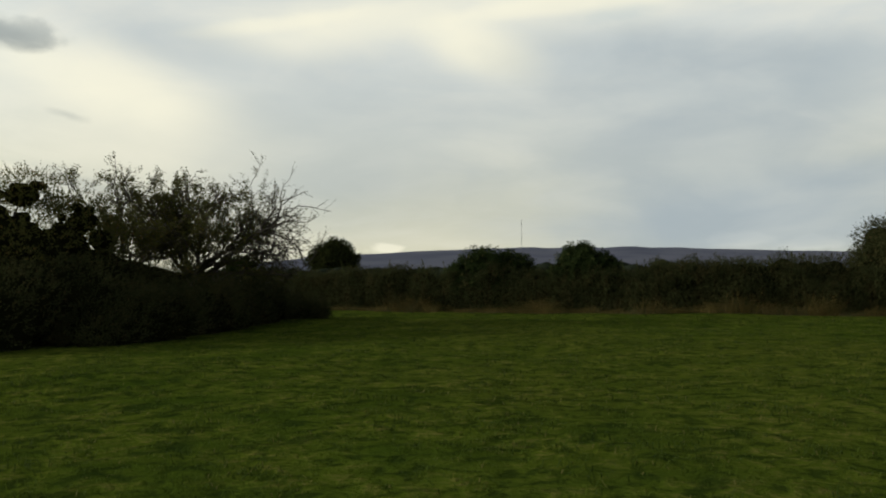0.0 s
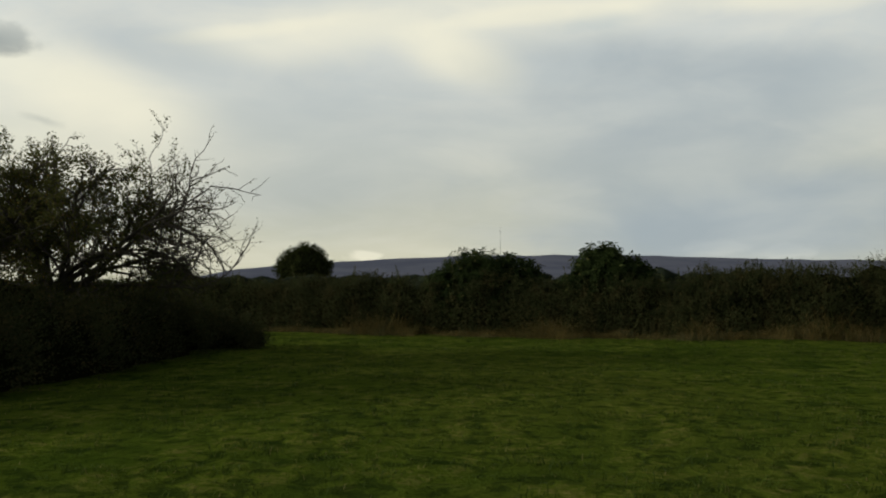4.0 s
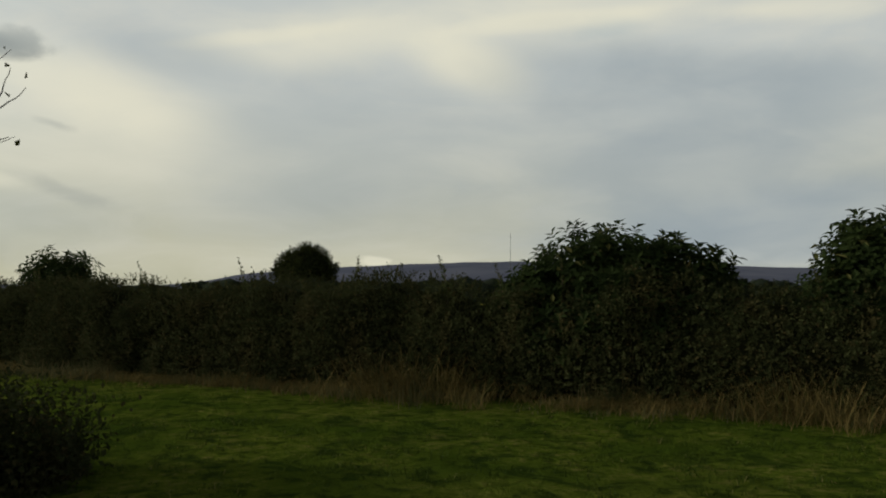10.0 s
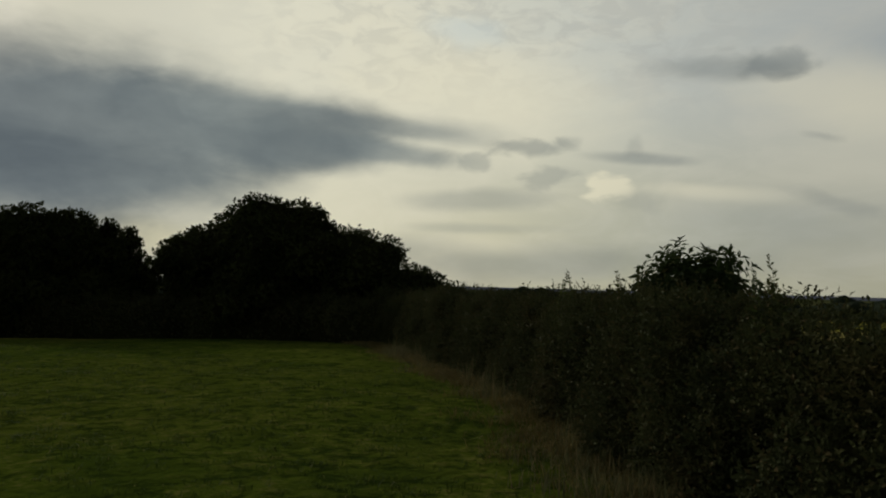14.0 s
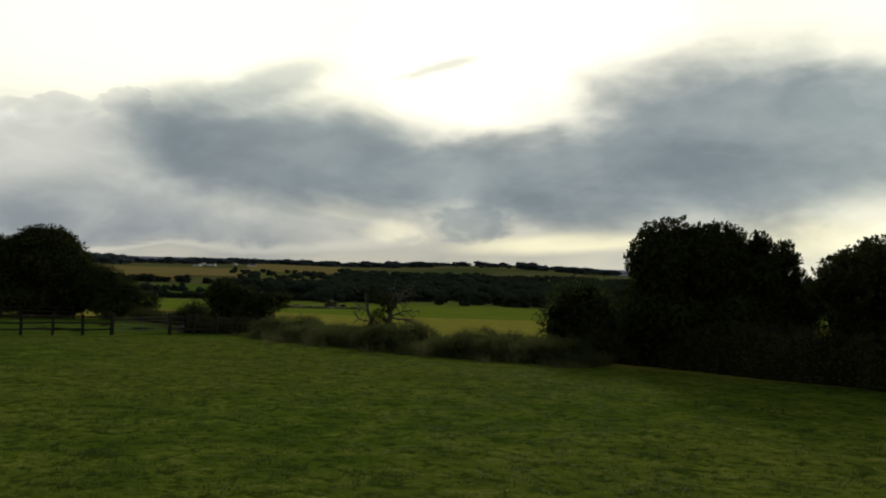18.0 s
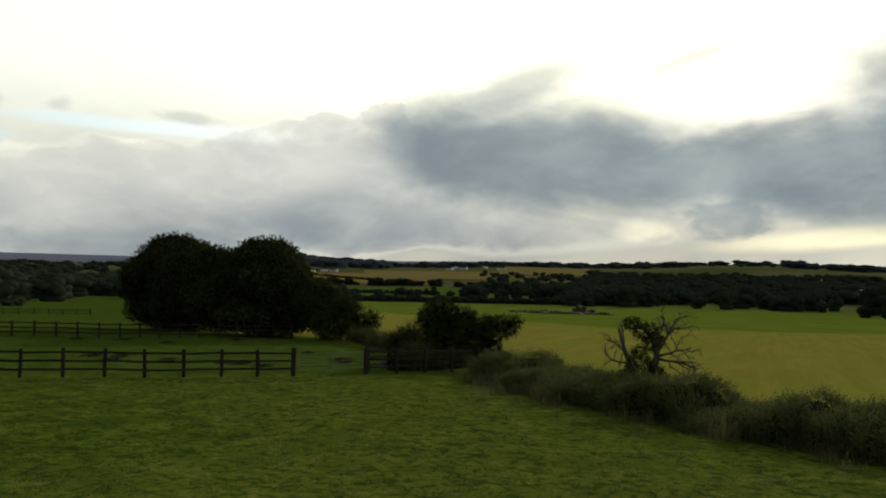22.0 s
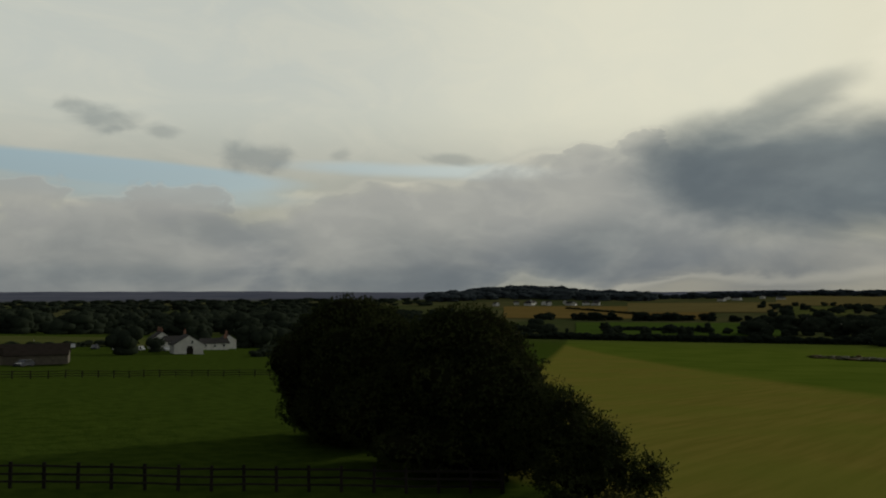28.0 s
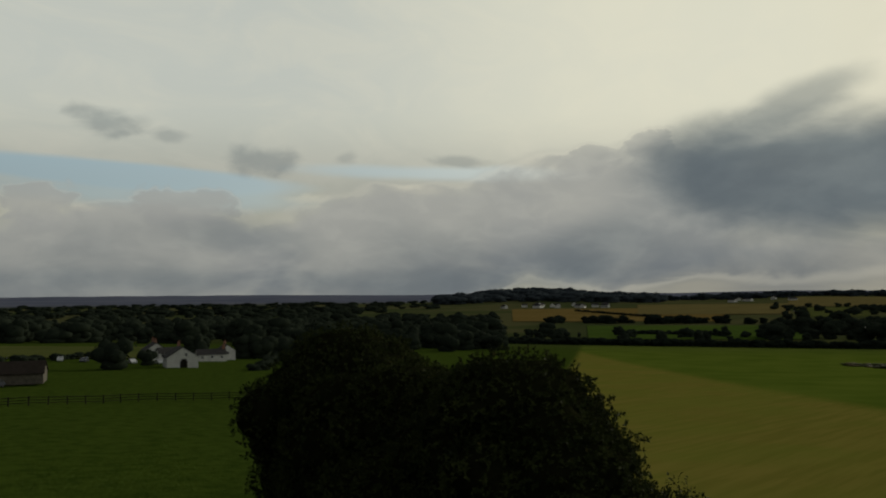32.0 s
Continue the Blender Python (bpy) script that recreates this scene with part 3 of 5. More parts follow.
def sprig_arrays(points, out, per, leaf, spread, reach):
    """Sprigs: from each point a short shoot outwards that carries leaves."""
    n = len(points)
    shoot = normed(out + unit(n) * 0.65)
    k = np.tile(np.linspace(0.1, 1.0, per), n)
    P, O = np.repeat(points, per, 0), np.repeat(shoot, per, 0)
    reach_n = np.repeat(reach * rng.uniform(0.5, 1.3, n), per)
    base = P + O * (k * reach_n)[:, None]
    along = normed(O * 0.6 + unit(n * per) * spread)
    L = leaf * rng.uniform(0.6, 1.25, n * per)
    return leaf_arrays(base, along, L, L * 0.55, np.repeat(normed(out), per, 0) + np.array([0, 0, 0.35]))


def rosettes(points, out, per, leaf):
    """Whorls of long drooping leaflets round the shoot tips, as elder carries them."""
    n = len(points)
    axis = normed(out + np.array([0, 0, 0.7]) + unit(n) * 0.3)
    u = normed(np.cross(axis, unit(n)))
    w = np.cross(axis, u)
    a = (np.arange(per)[None] * 2.4 + rng.uniform(0, 6.28, (n, 1)))[..., None]
    ring = np.cos(a) * u[:, None] + np.sin(a) * w[:, None]
    rise = np.linspace(-0.25, 0.75, per)[None, :, None]
    along = (ring + axis[:, None] * rise - np.array([0, 0, 0.25])).reshape(-1, 3)
    base = (points[:, None] + axis[:, None] * (np.linspace(0, leaf * 0.9, per)[None, :, None])).reshape(-1, 3)
    L = leaf * rng.uniform(0.7, 1.2, n * per)
    return leaf_arrays(base, normed(along), L, L * 0.42, np.repeat(axis, per, 0))


def blades(points, height, width, lean):
    """Grass blades: bent two-piece slips, pointed."""
    n = len(points)
    a = rng.uniform(0, 2 * np.pi, n)
    d = np.stack([np.cos(a), np.sin(a), np.zeros(n)], 1)
    s = np.stack([-np.sin(a), np.cos(a), np.zeros(n)], 1)
    H, W = np.broadcast_to(height, n)[:, None], np.broadcast_to(width, n)[:, None]
    up = np.array([0, 0, 1.0])
    b = rng.uniform(0.3, 1.0, n)[:, None] * lean
    mid = points + up * H * 0.6 + d * H * b * 0.35
    tip = points + up * H * (1 - 0.35 * b) + d * H * b
    v = np.stack([points - s * W / 2, points + s * W / 2, mid + s * W * 0.35, tip, mid - s * W * 0.35], 1).reshape(-1, 3)
    k = np.arange(n)[:, None] * 5
    return v, np.concatenate([k + [0, 1, 2], k + [0, 2, 4], k + [4, 2, 3]])


def tubes(segs, sides=6):
    """Tapered limbs: rows of polylines [(points k x 3, radii k), ...]."""
    V, Fc, base = [], [], 0
    for pts, rad in segs:
        pts, rad = np.asarray(pts, float), np.asarray(rad, float)
        k = len(pts)
        tan = normed(np.gradient(pts, axis=0))
        ref = np.array([0.31, 0.87, 0.12])
        u = normed(np.cross(tan, ref))
        w = np.cross(tan, u)
        ang = np.linspace(0, 2 * np.pi, sides, endpoint=False)
        ring = pts[:, None] + rad[:, None, None] * (np.cos(ang)[None, :, None] * u[:, None] + np.sin(ang)[None, :, None] * w[:, None])
        V.append(ring.reshape(-1, 3))
        i = np.arange(k - 1)[:, None] * sides + base
        j = np.arange(sides)[None]
        j2 = (j + 1) % sides
        Fc.append(np.stack([i + j, i + j2, i + sides + j2, i + sides + j], -1).reshape(-1, 4))
        base += k * sides
    return np.concatenate(V), np.concatenate(Fc)


def wander(start, way, length, steps, bend, droop=0.0, r=None):
    r = r or rng
    pts, p, d = [np.array(start, float)], np.array(start, float), np.array(way, float)
    d /= np.linalg.norm(d)
    for _ in range(steps):
        d = d + r.normal(size=3) * bend + np.array([0, 0, -droop])
        d /= np.linalg.norm(d)
        p = p + d * length / steps
        pts.append(p.copy())
    return np.array(pts), d


def icosphere(sub):
    bm = bmesh.new()
    bmesh.ops.create_icosphere(bm, subdivisions=sub, radius=1.0)
    v = np.array([x.co[:] for x in bm.verts])
    f = np.array([[x.index for x in p.verts] for p in bm.faces])
    bm.free()
    return v, f


ICO = {k: icosphere(k) for k in (1, 2, 3)}


def lumps(v, freq, amount, seed):
    """Uneven billows over unit directions."""
    out = np.zeros(len(v))
    for i, p in enumerate(v):
        q = Vector(p * freq) + Vector((seed * 3.1, seed * 1.7, seed))
        out[i] = noise.noise(q) + 0.5 * noise.noise(q * 2.3)
    return 1 + amount * out


LUMPY = {k: [ICO[k][0] * lumps(ICO[k][0], 2.2, 0.30, s)[:, None] for s in range(7)] for k in (1, 2, 3)}


def swell(points):
    """Uneven swelling of a crown's surface, the same for its leaves and for the dark core within."""
    return np.array([1 + 0.14 * noise.noise(Vector(p) * 0.9) + 0.11 * noise.noise(Vector(p) * 2.2) for p in points])


def core_arrays(lobes, shrink=0.86):
    V, Fc, b = [], [], 0
    for c, r in lobes:
        c, r = np.array(c, float), np.array(r, float)
        sub = 3 if r[0] > 1.2 else 2
        inside = shrink if shrink < 0.7 else min(0.93, max(0.62, 1 - 0.36 / r.mean()))
        v = c + ICO[sub][0] * r * (swell(c + ICO[sub][0] * r) * inside)[:, None]
        V.append(v), Fc.append(ICO[sub][1] + b)
        b += len(v)
    return np.concatenate(V), np.concatenate(Fc)


def lobe_points(lobes, n, depth=0.42):
    """Points near the surfaces of the lobes, down to a depth in metres, with outward ways; those deep in another lobe are left out."""
    area = np.array([(r[0] * r[1] + r[1] * r[2] + r[0] * r[2]) for _, r in lobes])
    pick = rng.choice(len(lobes), n, p=area / area.sum())
    C, R = np.array([c for c, _ in lobes])[pick], np.array([r for _, r in lobes])[pick]
    d = unit(n)
    raw = C + d * R
    thin = np.array([noise.noise(Vector(p) * 1.7 + Vector((9, 4, 2))) for p in raw])
    P = C + d * R * (swell(raw) * (1 - np.minimum(0.4, depth / R.mean(1)) * rng.uniform(0, 1, n)))[:, None]
    keep = rng.uniform(-0.95, -0.15, n) < thin
    for i, (c, r) in enumerate(lobes):
        keep &= (pick == i) | (np.linalg.norm((P - np.array(c)) / np.array(r), axis=1) > 0.86)
    return P[keep], normed(d / R)[keep]


def billows(lobes, k):
    """Smaller rounded masses budding from the outer side of each lobe."""
    out = list(lobes)
    for c, r in lobes:
        c, r = np.array(c, float), np.array(r, float)
        for d in unit(k):
            d[2] = abs(d[2]) * 0.9 - 0.15
            s = rng.uniform(0.22, 0.46)
            q = c + d * r * rng.uniform(0.74, 0.98)
            if q[2] - r[2] * s > 0.25:
                out.append((tuple(q), tuple(r * s)))
    return out


def broadleaf(name, place, lobes, label, category="tree", leaf=0.16, sprigs=2600, per=7, mat=None, trunk_r=0.25, reach=0.45, group="", shrink=0.76, stems=1, puffs=5, tips=0, tip_leaf=0.19):
    """A tree or bush: trunk and limbs into the lobes of its crown, dense leaves on sprigs."""
    root = thing(name, (*place, gz(*place)), label, category, group)
    segs = []
    main = lobes
    lobes = billows(lobes, puffs)
    hub = np.mean([c for c, _ in lobes], 0)
    low = min(c[2] - r[2] for c, r in lobes)
    for s in range(stems):
        o = np.array([rng.normal() * 0.25 * (stems > 1), rng.normal() * 0.25 * (stems > 1), -0.15])
        top = np.array([hub[0] * 0.5 + o[0] * 2, hub[1] * 0.5 + o[1] * 2, max(low + 0.4, hub[2] * 0.5)])
        seg = np.linspace(o, top, 6) + rng.normal(size=(6, 3)) * 0.04
        segs.append((seg, np.linspace(trunk_r * 1.25, trunk_r * 0.7, 6) / stems ** 0.5))
    for c, r in main:
        mid = (top + np.array(c)) / 2 + rng.normal(size=3) * 0.15
        segs.append((np.array([top, mid, np.array(c), np.array(c) + np.array([0, 0, r[2] * 0.6])]), np.array([0.6, 0.42, 0.25, 0.05]) * trunk_r))
    put("trunk", mesh_from("trunk", *tubes(segs, 8), BARK, True), root)
    # added solid hull: dark as the crown's shaded inside, and blocks light
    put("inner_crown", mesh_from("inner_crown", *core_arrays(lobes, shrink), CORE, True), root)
    P, O = lobe_points(lobes, sprigs)
    put("crown", mesh_from("crown", *sprig_arrays(P, O + np.array([0, 0, 0.15]), per, leaf, 1.0, reach), mat or LEAF_TREE), root)
    if tips:
        P, O = lobe_points(lobes, tips * 2, 0.05)
        up = O[:, 2] > rng.uniform(-0.6, 0.5, len(P))
        P, O = P[up], O[up]
        shoot = normed(O * 0.6 + np.array([0, 0, 0.8]) + unit(len(P)) * 0.35) * (reach * rng.uniform(0.4, 1.5, len(P)) ** 1.5)[:, None]
        tagged(put("shoot_foliage", mesh_from("shoot_foliage", *rosettes(P + shoot, O, 11, tip_leaf), mat or LEAF_TREE), root), "whorled leafy shoot tips", kind="stuff")
    return root


# ---------------------------------------------------------------- land
def build_ground():
    ring = np.concatenate([np.linspace(0, 60, 61), np.geomspace(61.5, 4850, 110)])
    m = 360
    a = np.linspace(0, 2 * np.pi, m, endpoint=False)
    x = -30 + ring[:, None] * np.cos(a)[None]
    y = 25 + ring[:, None] * np.sin(a)[None]
    v = np.stack([x, y, ground_z(x, y)], -1).reshape(-1, 3)
    i = np.arange(len(ring) - 1)[:, None] * m
    j = np.arange(m)[None]
    f = np.stack([i + j, i + m + j, i + m + (j + 1) % m, i + (j + 1) % m], -1).reshape(-1, 4)
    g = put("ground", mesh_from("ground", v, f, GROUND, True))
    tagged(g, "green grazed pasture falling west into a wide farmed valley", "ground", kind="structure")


build_ground()


def draped(name, corners, mat, label, lift=0.25, n=24):
    """A field laid over the land between four corners."""
    c = np.array(corners, float)
    s, t = np.meshgrid(np.linspace(0, 1, n), np.linspace(0, 1, n), indexing="ij")
    p = ((1 - s) * (1 - t))[..., None] * c[0] + (s * (1 - t))[..., None] * c[1] + (s * t)[..., None] * c[2] + ((1 - s) * t)[..., None] * c[3]
    v = np.concatenate([p, (ground_z(p[..., 0], p[..., 1]) + lift)[..., None]], -1).reshape(-1, 3)
    i, j = np.meshgrid(np.arange(n - 1), np.arange(n - 1), indexing="ij")
    k = (i * n + j).ravel()
    ob = put(name, mesh_from(name, v, np.stack([k, k + n, k + n + 1, k + 1], 1), mat, True))
    return tagged(ob, label, "field", kind="structure")


EYE = np.array([-55.0, 20.0])


def polar(azimuth, dist):
    a = np.radians(azimuth)
    return np.array([EYE[0] - np.sin(a) * dist, EYE[1] + np.cos(a) * dist])


def sector(name, az0, az1, d0, d1, mat, label, lift=0.25, d0b=None, d1b=None):
    return draped(name, [polar(az0, d0), polar(az1, d0b or d0), polar(az1, d1b or d1), polar(az0, d1)], mat, label, lift)


sector("field", 126.0, 112.0, 960, 1500, F_GOLD, "ripe golden barley field across the valley", 0.6, d0b=930, d1b=1480)
sector("field", 117.5, 108.0, 1150, 1750, F_PALE, "pale golden stubble field on the far slope", 0.9)
sector("field", 108.0, 101.5, 1500, 2150, F_PALE, "pale stubble strip below the far wood", 0.9)
sector("field", 121.0, 107.5, 580, 840, F_GREEN, "bright green ley behind the dark hedge", 0.6)
sector("field", 107.5, 103.5, 1050, 1450, F_OLIVE, "olive grazed meadow dotted with bushes", 0.6)
sector("field", 160.0, 150.0, 300, 420, F_OLIVE, "dull green field strip behind the farm", 0.5)


# ---------------------------------------------------------------- distant woods and hedgerows
def wood(name, trees, label, category="wood", mat=None, leaf_mat=None, leaves=90, size=0.06):
    """Many uneven crowns joined: dark billowed masses under loose leafy clumps. Rows of x, y, height, width."""
    V, Fc, b, Q = [], [], 0, []
    for n, (x, y, h, w) in enumerate(trees):
        base = np.array([x, y, gz(x, y)])
        lobes = [(np.array([0, 0, h * 0.44]), np.array([w * 0.44, w * 0.44, h * 0.43]))]
        for k in range(4):
            a, e, s = rng.uniform(0, 6.28), rng.uniform(-0.3, 1.2), rng.uniform(0.28, 0.44)
            lobes.append((np.array([math.cos(a) * math.cos(e) * w * 0.40, math.sin(a) * math.cos(e) * w * 0.40, h * (0.48 + 0.34 * math.sin(e))]), np.array([w * s, w * s, h * s * 0.8])))
        lobes.append((np.array([0, 0, h * 0.16]), np.array([w * 0.56, w * 0.56, h * 0.26])))      # undergrowth and low boughs
        for k, (c, r) in enumerate(lobes):
            sub = 2 if k == 0 and leaves > 60 else 1
            v = LUMPY[sub][(n + k) % 7] * r * 0.92 + c + base
            V.append(v), Fc.append(ICO[sub][1] + b)
            b += len(v)
        pick = rng.integers(0, 6, leaves)
        C, R = np.array([c for c, _ in lobes])[pick], np.array([r for _, r in lobes])[pick]
        d = unit(leaves)
        d[:, 2] = np.abs(d[:, 2]) * 0.95 - 0.15
        p = base + C + d * R * rng.uniform(0.88, 1.08, leaves)[:, None]
        side, up = unit(leaves), unit(leaves)
        s1, s2 = (rng.uniform(0.5, 1.2, (leaves, 1)) * size * h for _ in range(2))
        Q.append(np.stack([p - side * s1, p - up * s2, p + side * s1, p + up * s2], 1).reshape(-1, 3))
    ob = put(name, mesh_from(name, np.concatenate(V), np.concatenate(Fc), mat or FAR_CROWN, True))
    q = np.concatenate(Q)
    put("foliage", mesh_from("foliage", q, np.arange(len(q)).reshape(-1, 4), leaf_mat or LEAF_FAR), ob)
    return tagged(ob, label, category, kind="stuff")


def scatter(az0, az1, d0, d1, n, h0, h1, ratio=0.9, off=(0, 0)):
    out = []
    for _ in range(n):
        p = polar(rng.uniform(az0, az1), math.sqrt(rng.uniform(d0 * d0, d1 * d1))) + np.array(off)
        h = rng.uniform(h0, h1) * rng.choice([0.6, 0.85, 1.0, 1.12])
        out.append((p[0], p[1], h, h * ratio * rng.uniform(0.7, 1.6)))
    return out


def row(a, b, gap, h0, h1, ratio=1.0, jitter=1.0):
    a, b = np.array(a, float), np.array(b, float)
    n = max(2, int(np.linalg.norm(b - a) / gap))
    out = []
    for i in range(n):
        p = a + (b - a) * (i + rng.uniform(-0.3, 0.3)) / (n - 1) + rng.normal(size=2) * jitter
        h = rng.uniform(h0, h1)
        out.append((p[0], p[1], h, h * ratio * rng.uniform(0.9, 1.4)))
    return out


wood("valley_wood", scatter(84, 103.0, 480, 640, 150, 6, 12) + scatter(80, 102, 640, 1000, 280, 8, 13, 1.2) + scatter(78, 101.5, 1000, 1500, 260, 7, 11, 1.6), "dark broadleaved wood filling the valley floor")
wood("valley_wood", scatter(60, 82, 380, 900, 190, 9, 15, 1.1), "dark wood beyond the hedge corner")
wood("far_wood", scatter(37.5, 64, 300, 430, 190, 7.5, 10.5, 1.5, (52, 15)), "dark wood edge on the skyline")
wood("south_wood", scatter(136, 178, 470, 760, 260, 8, 14, 1.2) + scatter(136, 178, 760, 1500, 330, 8, 12, 1.6), "dark wooded flat land beyond the farm")
wood("south_wood", scatter(127, 142, 380, 1000, 220, 8, 13, 1.2), "dark wood behind the field clump")
wood("south_wood", scatter(131, 178, 1400, 2350, 420, 6, 9, 2.6), "low dark woods out to the southern hills", leaves=30)
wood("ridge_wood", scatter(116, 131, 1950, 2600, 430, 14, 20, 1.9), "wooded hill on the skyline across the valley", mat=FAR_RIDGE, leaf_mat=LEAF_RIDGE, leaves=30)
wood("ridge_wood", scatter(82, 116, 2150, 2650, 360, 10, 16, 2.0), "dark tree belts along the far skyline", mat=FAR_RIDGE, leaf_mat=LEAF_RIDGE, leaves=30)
wood("hedgerow", row(polar(127, 520), polar(98, 500), 2.6, 3.0, 4.6, 1.5, 0.7), "dark clipped hedgerow along the valley field", "hedge")
wood("hedgerow", row(polar(119, 660), polar(112, 640), 4, 2, 4, 1.5) + scatter(109, 127, 540, 640, 40, 3, 9) + scatter(102, 110, 540, 800, 60, 4, 11, 1.2) + scatter(102, 109, 800, 1500, 40, 5, 10, 1.3), "dark hedgerow trees between the valley fields", "hedge")
wood("hedgerow", row(polar(124, 920), polar(110, 890), 6, 4, 9, 1.5, 12) + row(polar(121.5, 1330), polar(115.5, 1010), 7, 2.5, 4, 1.8), "hedgerow along the golden field", "hedge")
wood("hedgerow", row((-130, 190), (40, 110), 3, 2.2, 3.6, 1.5) + row((-18, 143), (120, 110), 3, 1.8, 3.0, 1.5), "dark hedgerow across the northern fields", "hedge")
wood("hedgerow", row((-260, 420), (120, 520), 7, 3, 7, 1.4, 6) + scatter(4, 34, 380, 900, 40, 3, 8, 1.2), "scattered hedgerow trees on the northern plain", "hedge")
wood("hedgerow", row((-205, -262), (-150, -226), 3, 1.5, 2.5, 1.5) + row((-238, -214), (-196, -166), 3, 1.5, 2.5, 1.5) + [(-168.9, -189.8, 8.2, 7.4), (-185.9, -203.6, 4.6, 4.2), (-216.3, -224.1, 8.5, 5.5), (-236.2, -228.9, 8, 8), (-241.7, -226.4, 9, 9), (-257.2, -234.8, 9, 10), (-242.3, -271.2, 7, 7), (-268.8, -230.2, 10, 11)], "dark hedge and trees round the farm", "hedge")
ISLAND = [(-355.5 + 13.5 * p + 6 * q, -44 + 23.5 * p - 3.4 * q, rng.uniform(0.5, 1.1), rng.uniform(4.0, 7.0)) for p, q in rng.uniform(-1, 1, (90, 2)) if p * p + q * q < 1]
wood("scrub", ISLAND + [(-356, -38, 2.6, 3.6), (-353, -35, 3.6, 4.4), (-352, -31, 2.2, 3.2), (-360, -52, 1.6, 3.0)], "rough scrub island in the valley field", "scrub", mat=BLADE_ROUGH, leaf_mat=BLADE_ROUGH)


# ---------------------------------------------------------------- tall hedge beside the field
def path_frames(points, step=0.25):
    p = np.array(points, float)
    seg = np.linalg.norm(np.diff(p, axis=0), axis=1)
    s = np.concatenate([[0], np.cumsum(seg)])
    t = np.arange(0, s[-1], step)
    xy = np.stack([np.interp(t, s, p[:, 0]), np.interp(t, s, p[:, 1])], 1)
    k = np.ones(9) / 9
    if len(xy) > 20:
        pad = np.concatenate([np.repeat(xy[:1], 4, 0), xy, np.repeat(xy[-1:], 4, 0)])
        xy = np.stack([np.convolve(pad[:, i], k, "valid") for i in (0, 1)], 1)
    tan = normed(np.gradient(xy, axis=0))
    return t, xy, np.stack([-tan[:, 1], tan[:, 0]], 1)


def hedge(name, points, depth, height, label, mat, leaf=0.06, density=150, per=6, vary=0.18, seed=1, core=CORE, reach=0.22, category="hedge", taper=None, inner=0.84, front=1.0):
    """A hedge along a line: shaggy dark core for the shade inside, leaves on sprigs over sides and top."""
    t, xy, side = path_frames(points)
    n = len(t)
    H = height * (1 + vary * np.array([noise.noise(Vector((s * 0.35, seed, 0))) + 0.6 * noise.noise(Vector((s * 1.3, seed, 5))) for s in t]))
    D = depth * (1 + 0.25 * np.array([noise.noise(Vector((s * 0.4, seed, 9))) for s in t]))
    ease = np.clip(np.minimum(t, t[-1] - t) / (taper or depth * 0.6), 0.02, 1.0) ** (0.8 if taper else 0.5)
    low = 0.08 if taper else 0.25
    H, D = H * (low + (1 - low) * ease), D * (ease ** 0.6 if taper else ease)
    ang = np.linspace(0.0, np.pi, 13)
    cx, cz = np.sign(np.cos(ang)) * np.abs(np.cos(ang)) ** 0.6, np.sin(ang) ** 0.6
    root = thing(name, (*xy[n // 2], 0), label, category)
    o = np.array([*xy[n // 2], 0])
    z0 = ground_z(xy[:, 0], xy[:, 1])

    def surface(i, a, grow):
        c, s = np.sign(np.cos(a)) * np.abs(np.cos(a)) ** 0.6, np.sin(a) ** 0.6
        lump = 1 + np.array([0.34 * noise.noise(Vector((p * 0.75, q * 0.8, seed))) + 0.24 * noise.noise(Vector((p * 1.9, q * 1.6, seed + 7))) + 0.12 * noise.noise(Vector((p * 4.5, q * 5, seed + 3))) for p, q in zip(t[i], a)])
        w = c * D[i] / 2 * grow * lump
        p = np.stack([xy[i, 0] + side[i, 0] * w, xy[i, 1] + side[i, 1] * w, z0[i] - 0.1 + s * H[i] * (0.5 + 0.5 * lump) * (grow * 0.5 + 0.5)], -1)
        out = np.stack([side[i, 0] * c, side[i, 1] * c, s * 0.8 + 0.15], -1)
        return p - o, out

    I, A = np.meshgrid(np.arange(n), ang, indexing="ij")
    v, _ = surface(I.ravel(), A.ravel(), np.full(I.size, inner))
    m = len(ang)
    i, j = np.meshgrid(np.arange(n - 1), np.arange(m - 1), indexing="ij")
    k = (i * m + j).ravel()
    # added solid hull, coloured as the hedge's shaded inside
    put("dark_hedge_core", mesh_from("dark_hedge_core", v, np.stack([k, k + m, k + m + 1, k + 1], 1), core, True), root)
    total = int(density * t[-1] * (2 * height + depth))
    i, a = rng.integers(0, n, total), 0.02 + (np.pi - 0.04) * rng.uniform(0, 1, total) ** front
    P, O = surface(i, a, rng.uniform(0.86, 1.06, total))
    P = P + np.stack([side[i, 1], -side[i, 0], np.zeros(total)], 1) * rng.uniform(-0.16, 0.16, total)[:, None]
    put("leaves", mesh_from("leaves", *sprig_arrays(P, O, per, leaf, 0.8, reach), mat), root)
    return root, (t, xy, side, H, D, z0)


HEDGE_LINE = [(24, 34.6), (16, 35.6), (10, 36.8), (6, 38.2), (2, 39.8), (-1.5, 41.2), (-5.5, 43.1), (-9.5, 45.2), (-13, 47.8), (-17.5, 50.3), (-26, 54.9), (-33, 58.6)]
tall_hedge, TH = hedge("tall_hedge", HEDGE_LINE, 2.3, 1.95, "tall overgrown dark green field hedge full of weeds", LEAF_HEDGE, 0.065, 150, 6, 0.24, 2, front=1.7, reach=0.20)


